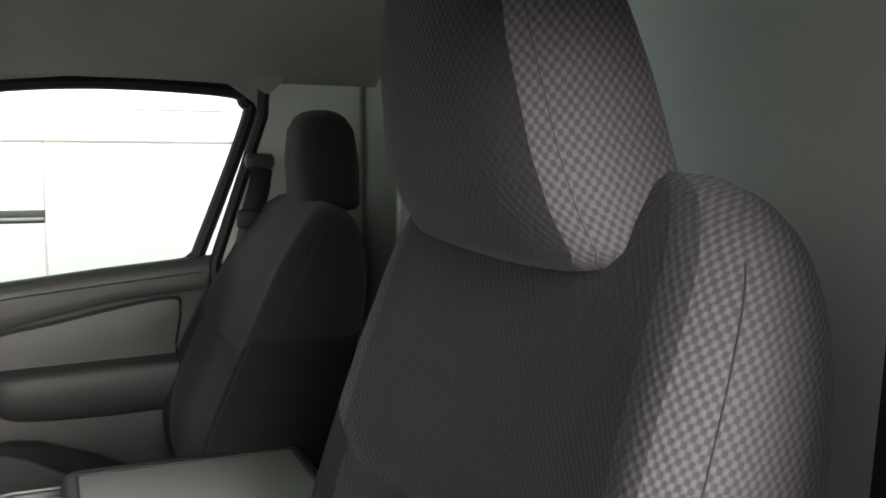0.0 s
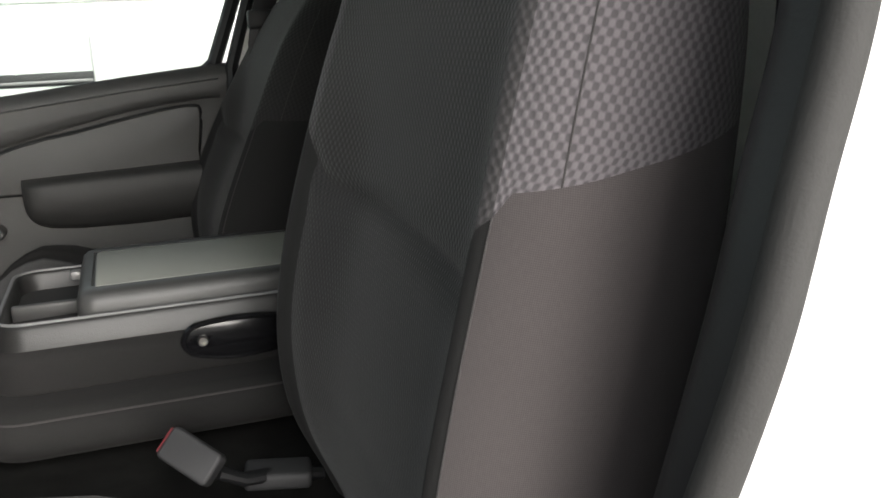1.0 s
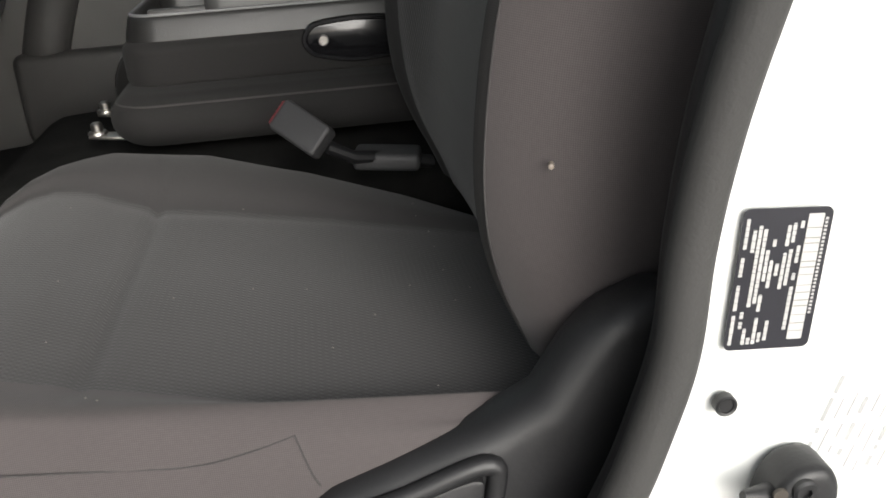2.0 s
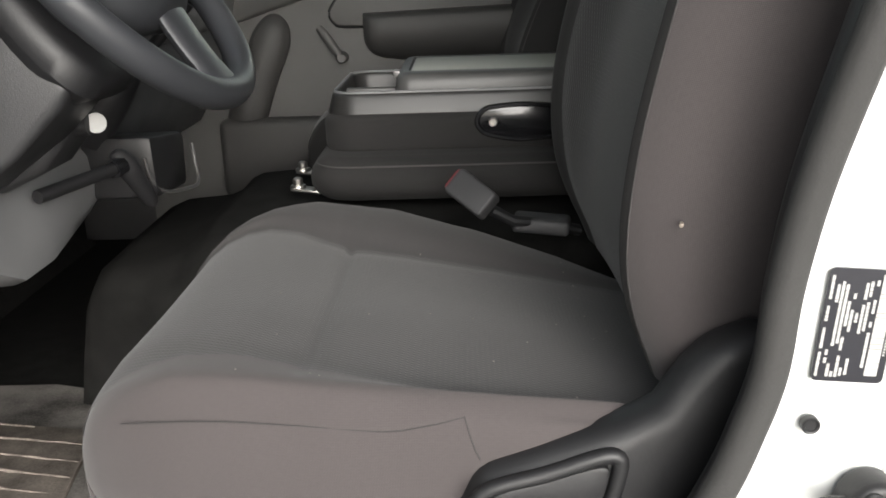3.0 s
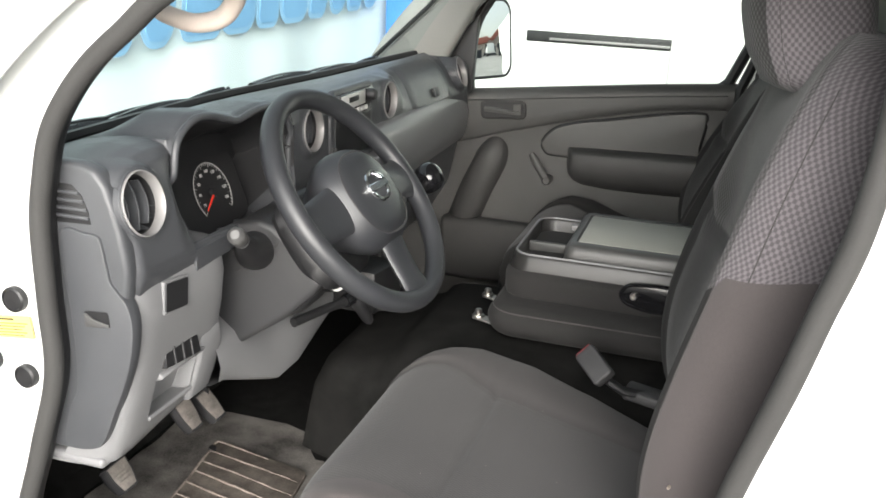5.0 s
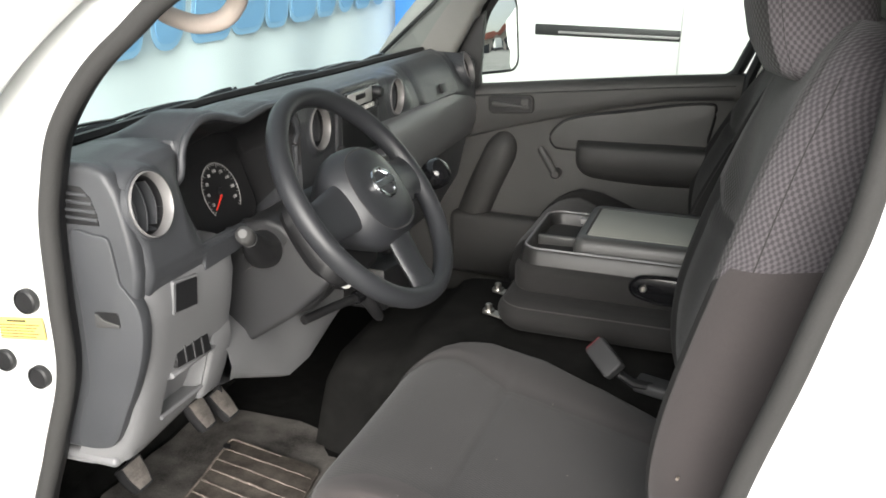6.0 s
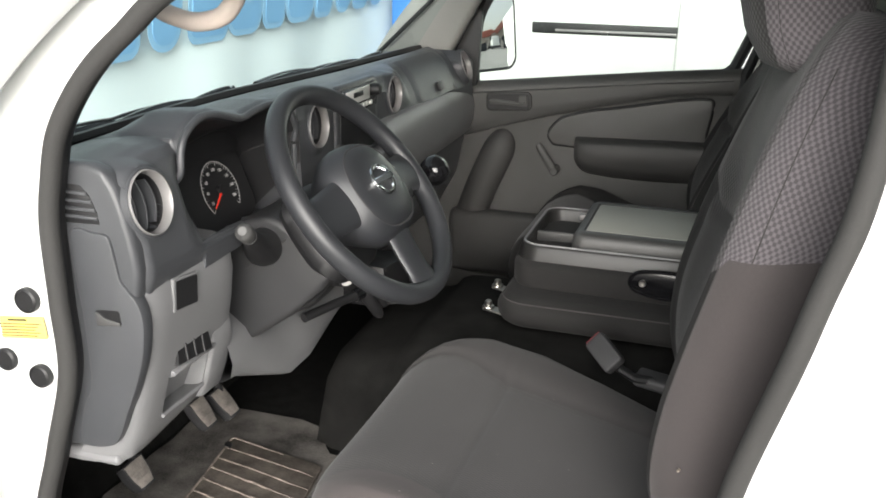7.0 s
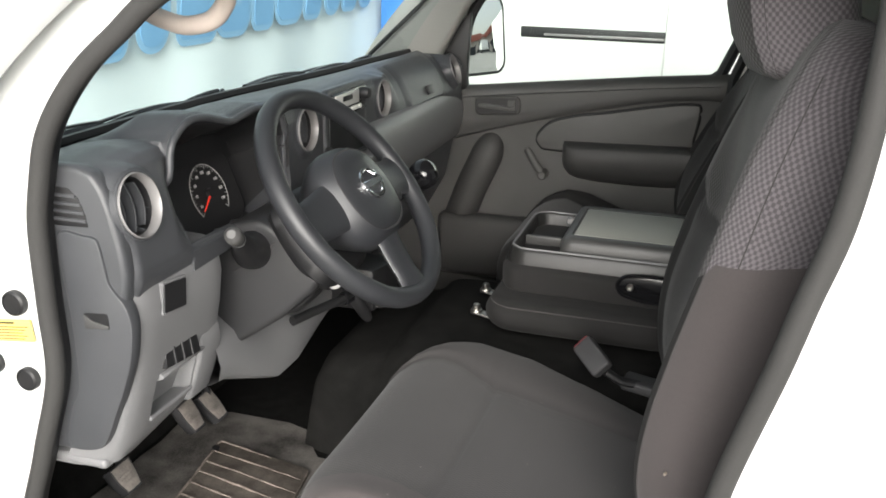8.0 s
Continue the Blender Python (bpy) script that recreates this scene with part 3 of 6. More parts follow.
    part("screw", turned((0.596, -0.741, 0.875), (0, -1, 0), [(0.0045, 0), (0.0045, 0.002), (0, 0.002)], 12), BLACK, s)
    part("latch_plate", box((0.585, -0.743, 0.876), (0.014, 0.004, 0.005), 0.0015, rot=(0, 12, 0)), STEEL, s, "scuffed bright latch plate")

body_side()


def open_door():
    """The driver's door, swung wide open ahead of the opening."""
    d = tagged(thing("door_2", (-0.43, -0.83, 0.45), "white driver's door standing wide open, dark trim inside", "door"), kind="structure")
    turn = pose(-0.43, -0.83, 0, rz=-104)
    def put(name, bm, mat, parent, label=""):
        bmesh.ops.transform(bm, matrix=turn, verts=bm.verts)
        return part(name, bm, mat, parent, label)
    low = [(0.02, 0.52), (0.0, 0.9), (0.02, 1.27), (0.5, 1.32), (1.0, 1.36), (1.0, 1.0), (0.9, 0.62), (0.78, 0.5)]
    put("skin", prism(low, "y", -0.05, -0.02, 0.01), WHITE, d)
    put("inner_trim", prism(low, "y", -0.021, 0.05, 0.02, 3), DOORGREY, d, "dark grey plastic inner trim")
    up = spline([(0.05, -0.02, 1.27), (0.2, -0.02, 1.48), (0.42, -0.02, 1.68), (0.7, -0.02, 1.76), (0.96, -0.02, 1.76), (1.02, -0.02, 1.6), (1.0, -0.02, 1.36)], 5)
    put("window_frame", tube(up, 0.028, sides=8, up=(0, 1, 0)), BLACK, d)
    g_ = put("pane", prism([(q.x, q.z) for q in up], "y", -0.022, -0.018, 0), GLASS, d)
    g_.visible_shadow = False
    put("armrest", box((0.5, 0.075, 1.02), (0.5, 0.07, 0.09), 0.025, 3), DOORDARK, d)


open_door()

# floor, back wall, roof lining
bm = merged(box((-0.05, 0, FLOOR_Z - 0.03), (1.7, 1.52, 0.06), 0.004))
floor = tagged(part("floor", bm, CARPET), "black carpeted cab floor", "floor", kind="structure")
tagged(part("baseboard", box((-0.62, 0, 0.93), (0.05, 1.54, 0.66), 0.01), CARPET), "black front bulkhead of the footwell", "bulkhead", kind="structure")
tagged(part("toe_board", box((-0.648, 0, 0.703), (0.2, 1.46, 0.03), 0.005, rot=(0, 32, 0)), CARPET), "black carpeted toe board", "floor", kind="structure")


for sy in (-0.708, 0.785):
    tagged(part("wall_kick", box((-0.56, sy, 0.93), (0.34, 0.03, 0.66), 0.008), BLACK), "black kick panel beside the footwell", "kick panel", kind="structure")


def partition():
    x = 0.80
    w = tagged(part("wall_partition", box((x + 0.03, 0, 1.3), (0.03, 1.56, 1.26), 0.004), PARTITION), "pale grey painted steel partition behind the seats", "partition", kind="structure")
    part("panel", box((x + 0.008, -0.36, 1.3), (0.012, 0.8, 1.24), 0.004), PARTITION, w)
    part("rail", box((x - 0.012, 0.385, 1.3), (0.03, 0.13, 1.25), 0.006), PARTITION, w)
    part("rail_lip", box((x - 0.02, 0.305, 1.3), (0.045, 0.018, 1.25), 0.004), PARTITION, w)
    part("rail_lip", box((x - 0.02, 0.46, 1.3), (0.02, 0.02, 1.25), 0.004), PARTITION, w)
    for z in (0.95, 1.2, 1.42, 1.64, 1.8):
        part("rivet", turned((x - 0.03, 0.455, z), (-1, 0, 0), [(0.005, 0), (0.004, 0.002), (0, 0.003)], 10), STEEL, w)
    part("speck", turned((x, -0.29, 1.75), (-1, 0, 0), [(0.003, 0), (0.002, 0.001), (0, 0.001)], 8), BLACK, w)


partition()
rows = []
for i in range(15):
    x = -0.15 + i * 0.07
    crown = 1.80 + 0.06 * min(1, i / 4)
    rows.append([(x, -0.70 + 1.4 * k / 14, crown - 0.16 * abs(2 * k / 14 - 1) ** 4) for k in range(15)])
lining = sheet(rows, flip=True)
tagged(part("ceiling", lining, HEAD), "dull beige fabric roof lining", "ceiling", kind="structure")


# far edge of the dash and foot of the glass, (y, x)
GLASS_FOOT = [(-0.74, -0.372), (-0.6, -0.376), (-0.3, -0.386), (-0.147, -0.386), (0.0, -0.37), (0.2, -0.35), (0.47, -0.338), (0.74, -0.318)]


def windscreen():
    """Raked windscreen and its pillars, header and lower edge."""
    def low(y):
        return Vector((lerp(GLASS_FOOT, y) - 0.014, y, 1.378))

    def top(y):
        return Vector((0.02 + 0.12 * y * y, 0.87 * y, 1.86 - 0.08 * y * y))
    w = tagged(part("window_1", sheet([[low(y).lerp(top(y), k / 12) + Vector((-0.05 * math.sin(math.pi * k / 12), 0, 0)) for y in np.linspace(-0.74, 0.74, 25)] for k in range(13)]), WINDSCREEN), "raked clear windscreen", "window", kind="structure")
    w.visible_shadow = False
    part("frit_band", tube([low(y) + Vector((0.01, 0, 0.005)) for y in np.linspace(-0.74, 0.74, 25)], 0.009, sides=6), BLACK, w)
    part("pillar_trim", prism([(-0.47, 1.33), (-0.25, 1.35), (-0.165, 1.505), (-0.03, 1.655), (0.06, 1.78), (-0.04, 1.78), (-0.15, 1.655), (-0.29, 1.50)], "y", 0.705, 0.745, 0.016, 4), PILLARTRIM, w)
    part("sail_panel", prism([(-0.33, 1.27), (-0.176, 1.285), (-0.168, 1.49), (-0.255, 1.40)], "y", 0.748, 0.775, 0.006, 2), BLACK, w)
    part("glass_edge", tube([(-0.475, 0.70, 1.33), (-0.295, 0.70, 1.50), (-0.155, 0.70, 1.655), (-0.05, 0.70, 1.78)], 0.006, sides=6), BLACK, w)
    part("header_trim", tube([top(y) + Vector((0.03, 0, 0)) for y in np.linspace(-0.74, 0.74, 15)], 0.05, sides=8, flat=0.6), HEAD, w)
    return low


low_line = windscreen()
# outside of the front pillar by the driver
pl = [(-0.49, -0.79, 1.32), (-0.42, -0.785, 1.45), (-0.33, -0.775, 1.56), (-0.2, -0.76, 1.67), (-0.04, -0.74, 1.77), (0.18, -0.72, 1.85), (0.5, -0.70, 1.9)]
a_out = thing("front_pillar", (-0.3, -0.78, 1.2), "white painted windscreen pillar of the van", "pillar")
part("skin", tube(spline(pl, 6), 0.075, sides=14, up=(0, 1, 0), flat=0.55), WHITE, a_out)

# wipers at the foot of the glass
for y0, y1 in ((-0.66, -0.12), (-0.02, 0.5)):
    wp = thing("wiper", (-0.42, y0, 1.40), "black windscreen wiper resting at the foot of the glass", "wiper")
    arm = [low_line(y) + Vector((-0.016, 0, 0.0 + 0.01 * math.sin(math.pi * (y - y0) / (y1 - y0)))) for y in np.linspace(y0, y1, 9)]
    part("blade", tube([q + Vector((0.012, 0, -0.003)) for q in arm], 0.0038, sides=6), RUBBER, wp)
    spine = [low_line(y) + Vector((-0.008, 0, 0.0065 + 0.005 * abs(math.sin(2.5 * math.pi * (y - y0) / (y1 - y0))))) for y in np.linspace(y0, y1, 41)]
    part("blade_spine", tube(spine, [0.003 + 0.002 * abs(math.sin(2.5 * math.pi * i / 40)) for i in range(41)], sides=6), GLOSS_BLACK, wp)
    part("arm", tube([q + Vector((-0.01, 0, 0.004 * math.sin(math.pi * i / 24))) for i, q in enumerate(spine[:25])], [0.007 - 0.00015 * i for i in range(25)], sides=8, flat=0.6), GLOSS_BLACK, wp)
    for k in range(6):
        q = spine[min(40, 8 * k)]
        part("bracket", tube([q + Vector((0.001, -0.016, -0.001)), q + Vector((0.003, 0, -0.003)), q + Vector((0.001, 0.016, -0.001))], 0.0042, sides=6), GLOSS_BLACK, wp)
cowl = [[low_line(y) + Vector((-0.02 - 0.10 * k, 0, -0.012 - 0.07 * k)) for y in np.linspace(-0.74, 0.74, 21)] for k in range(3)]
tagged(part("cowl_panel", sheet(cowl), BLACK), "black plastic cowl below the windscreen", "cowl", kind="structure")

# grab handle on the driver's pillar
g = thing("grab_handle", (-0.13, -0.62, 1.55), "beige curved grab handle on the windscreen pillar", "handle")
part("bar", tube(spline([(-0.205, -0.64, 1.59), (-0.19, -0.62, 1.568), (-0.165, -0.62, 1.559), (-0.138, -0.62, 1.555), (-0.105, -0.62, 1.563), (-0.08, -0.63, 1.585), (-0.06, -0.66, 1.61)], 6), 0.0115, sides=12), GRIP, g)


# ---- passenger side ----
def passenger_door():
    Y = DOOR_Y
    d = tagged(thing("door_1", (0.1, Y, 0.7), "dark grey plastic passenger door trim, closed, window above", "door"), kind="structure")
    # window hole runs above the belt; belt rises to the rear
    belt = [(-0.36, 1.263), (-0.167, 1.285), (0.06, 1.31), (0.30, 1.336), (0.487, 1.353), (0.60, 1.36)]
    def bz(x):
        return lerp(belt, x)
    xs = np.linspace(-0.42, 0.56, 50)
    rows = []
    prof = [(0.05, 0.0), (0.03, 0.012), (0.008, 0.012), (-0.004, 0.0), (-0.008, -0.015), (0.0, -0.045), (0.004, -0.1)]
    for x in xs:
        b = bz(x)
        rows.append([(x, Y + dy, b + dz) for dy, dz in prof] + [(x, Y + 0.006, 1.15), (x, Y + 0.006, 1.0), (x, Y + 0.006, 0.85), (x, Y + 0.01, 0.70)])
    part("trim_panel", sheet(rows), DOORGREY, d)
    part("door_skin", box((0.07, Y + 0.075, 0.98), (1.0, 0.02, 0.62), 0.005), WHITE, d)
    # raised sweep below the belt
    sweep = spline([(-0.28, 1.13, 0), (-0.16, 1.165, 0), (-0.08, 1.19, 0), (0.06, 1.228, 0), (0.2, 1.262, 0), (0.33, 1.288, 0), (0.46, 1.30, 0)], 5)
    sx, sz = [q.x for q in sweep], [q.y for q in sweep]
    rows = []
    for x in np.linspace(-0.30, 0.475, 46):
        z1, z0 = bz(x) - 0.016, float(np.interp(x, sx, sz))
        rows.append([(x, Y + 0.004, z1 + 0.01), (x, Y - 0.012, z1), (x, Y - 0.013, (z0 + z1) / 2), (x, Y - 0.011, z0 + 0.008), (x, Y - 0.007, z0 + 0.002), (x, Y + 0.007, z0 - 0.001)])
    part("upper_trim", sheet(rows), DOORGREY, d)
    # padded insert with its groove
    ins = spline([(0.025, 1.175, 0), (0.042, 1.202, 0), (0.07, 1.222, 0), (0.134, 1.24, 0), (0.205, 1.252, 0), (0.342, 1.279, 0), (0.418, 1.288, 0), (0.434, 1.272, 0), (0.424, 1.2, 0), (0.41, 1.145, 0), (0.2, 1.145, 0), (0.06, 1.145, 0), (0.034, 1.153, 0)], 4, True)
    part("insert", prism([(q.x, q.y) for q in ins], "y", Y - 0.008, Y + 0.02, 0.006, 3), DOORGREY, d)
    part("insert_groove", tube([(q.x, Y + 0.004, q.y) for q in ins], 0.0055, True, 6), BLACK, d)
    # armrest
    arm_rows = []
    for x, k, lo in ((0.098, 0.0, 0.0), (0.1, 0.5, 0.25), (0.106, 0.8, 0.45), (0.118, 0.95, 0.65), (0.14, 1.0, 0.8), (0.2, 1.0, 0.92), (0.3, 1.0, 1.0), (0.42, 1.0, 1.0), (0.47, 0.9, 1.0), (0.49, 0.4, 0.9), (0.493, 0.0, 0.6)):
        t = 1.17 + 0.012 * max(0.0, (x - 0.1) / 0.39)
        arm_rows.append([(x, Y + 0.012, t + 0.003), (x, Y - 0.03 * k, t + 0.001), (x, Y - 0.052 * k, t - 0.003), (x, Y - 0.058 * k, t - 0.011), (x, Y - 0.059 * k, t - 0.04), (x, Y - 0.052 * k, t - 0.04 - 0.026 * lo), (x, Y - 0.034 * k, t - 0.045 - 0.045 * lo), (x, Y - 0.012 * k, t - 0.048 - 0.058 * lo), (x, Y + 0.012, t - 0.05 - 0.062 * lo)])
    part("armrest", sheet(arm_rows), DOORDARK, d, "dark moulded armrest")
    # inside handle in its recess
    m = facing((-0.083, Y - 0.014, 1.253), (0, -1, 0), (-0.06, 0, 1))
    h = part("handle_bezel", plate(rounded(0.124, 0.05, 0.016, 6), m, -0.006, 0.0055, 0.004, 3), DOORDARK, d)
    part("recess", plate(rounded(0.113, 0.041, 0.013, 6), m, 0.0035, 0.0066, 0.001), BLACK, h)
    part("lever", plate([(-0.05, -0.004), (0.03, -0.011), (0.044, -0.004), (0.046, 0.002), (0.036, -0.003), (0.0, 0.004), (-0.044, 0.009), (-0.05, 0.006)], m, 0.006, 0.014, 0.002, 2), DOORGREY, h, "grey plastic lever")
    part("lock_tab", plate(rounded(0.021, 0.027, 0.003, 3, 0.04, 0.002), m, 0.006, 0.012, 0.002, 1), DOORGREY, h)
    # window crank
    c = part("crank_boss", turned((0.048, Y + 0.004, 1.078), (0, -1, 0), [(0.0, 0.034), (0.009, 0.034), (0.012, 0.03), (0.013, 0.0)], 18), DOORGREY, d)
    part("crank_arm", tube([(0.048, Y - 0.022, 1.078), (0.03, Y - 0.026, 1.105), (0.012, Y - 0.026, 1.132), (0.002, Y - 0.022, 1.145)], [0.0095, 0.010, 0.0105, 0.008], sides=10, up=(0, 1, 0), flat=0.6), DOORGREY, c)
    # speaker / pocket bulge ahead
    bul = spline([(-0.092, Y + 0.03, 1.172), (-0.097, Y + 0.016, 1.158), (-0.106, Y + 0.006, 1.13), (-0.126, Y, 1.08), (-0.148, Y, 1.03), (-0.17, Y, 0.97), (-0.195, Y + 0.01, 0.9)], 4)
    part("pocket_bulge", tube(bul, [0.008 + 0.036 * min(1.0, (i / 9) ** 0.6) for i in range(len(bul))], sides=24, up=(0, 1, 0), flat=0.72), DOORDARK, d, "dark moulded bulge in the door trim")
    part("lower_pocket", box((0.12, Y - 0.012, 0.86), (0.72, 0.05, 0.18), 0.02, 3), DOORDARK, d)
    part("lower_lining", box((-0.05, Y + 0.04, 0.82), (1.3, 0.03, 0.5), 0.005), BLACK, d)
    # window frame and glass
    hole = [(-0.185, 1.275), (-0.14, 1.284), (0.30, 1.331), (0.425, 1.343), (0.466, 1.358), (0.487, 1.398), (0.575, 1.63), (0.57, 1.665), (0.53, 1.688), (0.28, 1.695), (0.07, 1.672), (-0.08, 1.60), (-0.17, 1.49), (-0.19, 1.38)]
    line = [(q.x, q.y) for q in spline([(x, z, 0) for x, z in hole], 6, True)]
    gl = part("pane", prism(line, "y", Y + 0.035, Y + 0.039, 0), GLASS, d, "clear side window glass")
    gl.visible_shadow = False
    part("window_seal", tube([(x, Y + 0.03, z) for x, z in line], 0.014, True, 8, (0, 1, 0)), BLACK, d, "black rubber window seal")
    # pillar trim above and behind
    fr = spline([(-0.46, Y + 0.02, 1.30), (-0.33, Y, 1.47), (-0.14, Y - 0.02, 1.64), (0.06, Y - 0.04, 1.73), (0.3, Y - 0.05, 1.755), (0.55, Y - 0.045, 1.745), (0.62, Y - 0.03, 1.72)], 6)
    part("upper_frame", prism([(0.62, 1.60), (0.585, 1.665), (0.535, 1.70), (0.28, 1.707), (0.065, 1.684), (-0.088, 1.61), (-0.182, 1.495), (-0.2, 1.38), (-0.3, 1.40), (-0.2, 1.58), (-0.05, 1.74), (0.15, 1.83), (0.66, 1.84)], "y", Y + 0.012, Y + 0.05, 0.003, 1), HEAD, d, "dull beige upper door frame")
    part("frame_rail", tube(fr, 0.045, sides=10, up=(0, 1, 0), flat=0.8), HEAD, d)


passenger_door()
pw = thing("side_pillar", (0.64, 0.76, 0.7), "pale grey pillar trim beside the passenger seat", "pillar")
part("post", prism([(0.505, 1.34), (0.597, 1.64), (0.60, 1.84), (0.80, 1.84), (0.80, 0.68), (0.49, 0.68), (0.49, 1.3)], "y", 0.745, 0.81, 0.006), PARTITION, pw)
part("seal_strip", tube([(0.498, 0.745, 1.2), (0.502, 0.745, 1.355), (0.598, 0.748, 1.64), (0.60, 0.74, 1.72)], 0.012, sides=8, up=(0, 1, 0)), BLACK, pw)
tagged(part("wall_side", box((1.0, 0.80, 1.3), (0.5, 0.04, 1.3), 0.005), PARTITION), "plain steel side wall", "wall", kind="structure")
tagged(part("wall_side", box((0.9, -0.80, 1.3), (0.34, 0.03, 1.3), 0.005), PARTITION), "plain steel side wall", "wall", kind="structure")
sb = thing("seat_belt", (0.6, 0.71, 1.5), "black passenger seat belt hanging from its guide", "seat belt")
part("guide", box((0.583, 0.712, 1.552), (0.055, 0.03, 0.03), 0.01, 3), CONSOLE, sb, "pale plastic belt guide")
part("webbing", tube([(0.585, 0.70, 1.54), (0.577, 0.69, 1.50), (0.562, 0.68, 1.455), (0.55, 0.675, 1.40), (0.56, 0.69, 1.2), (0.58, 0.70, 0.75)], 0.021, sides=8, up=(0, 1, 0), flat=0.12), BLACK, sb)
part("tongue", box((0.556, 0.672, 1.445), (0.05, 0.02, 0.035), 0.006), BLACK, sb)


db = thing("seat_belt", (0.655, -0.69, 1.0), "black driver's seat belt hanging along the door pillar", "seat belt", "")
part("guide", tube(spline([(0.655, -0.685, 1.60), (0.648, -0.695, 1.575), (0.652, -0.697, 1.555), (0.668, -0.69, 1.55), (0.676, -0.682, 1.575)], 5, True), 0.006, True, 10), CONSOLE, db, "grey plastic belt guide")
part("webbing", tube([(0.655, -0.672, 1.56), (0.653, -0.672, 1.48), (0.65, -0.672, 1.40), (0.646, -0.672, 1.34), (0.63, -0.672, 1.2)], 0.02, sides=8, up=(0, 1, 0), flat=0.1), BLACK, db)
tagged(part("trim_pillar", prism([(0.65, 1.362), (0.63, 1.30), (0.606, 1.22), (0.584, 1.15), (0.566, 1.07), (0.552, 0.98), (0.54, 0.9), (0.68, 0.9), (0.70, 1.362)], "y", -0.692, -0.672, 0.006, 2), TRIM), "grey plastic lower pillar trim behind the driver's door", "trim", kind="structure")


def door_mirror():
    """Passenger's outside mirror, turned towards the driver."""
    c = Vector((-0.218, 1.05, 1.402))
    m = facing(c, (0.86, -0.51, 0.11))
    d = thing("door_mirror", c, "large dark-backed outside door mirror", "mirror")
    part("housing", plate(rounded(0.188, 0.222, 0.035, 6), m, -0.05, -0.004, 0.018, 4), BLACK, d)
    part("rim", tube([m @ Vector((x, y, -0.002)) for x, y in rounded(0.188, 0.222, 0.036, 6)], 0.0048, True, 8), BLACK, d)
    # slightly domed glass
    rows = []
    for k in np.linspace(0.0, 1.0, 13):
        rows.append([m @ Vector((x * k, y * k, 0.008 - ((x * k) ** 2 + (y * k) ** 2) / 2.0)) for x, y in (lambda o: o + o[:1])(rounded(0.18, 0.214, 0.033, 6))])
    part("glass", sheet(rows), MIRROR, d, "domed mirror glass")
    part("arm", tube([c + Vector((-0.03, -0.02, -0.05)), (-0.27, 0.93, 1.30), (-0.28, 0.80, 1.27)], 0.02, sides=10), BLACK, d)
    part("arm", tube([c + Vector((-0.03, -0.02, 0.08)), (-0.27, 0.93, 1.46), (-0.28, 0.80, 1.45)], 0.015, sides=10), BLACK, d)


door_mirror()


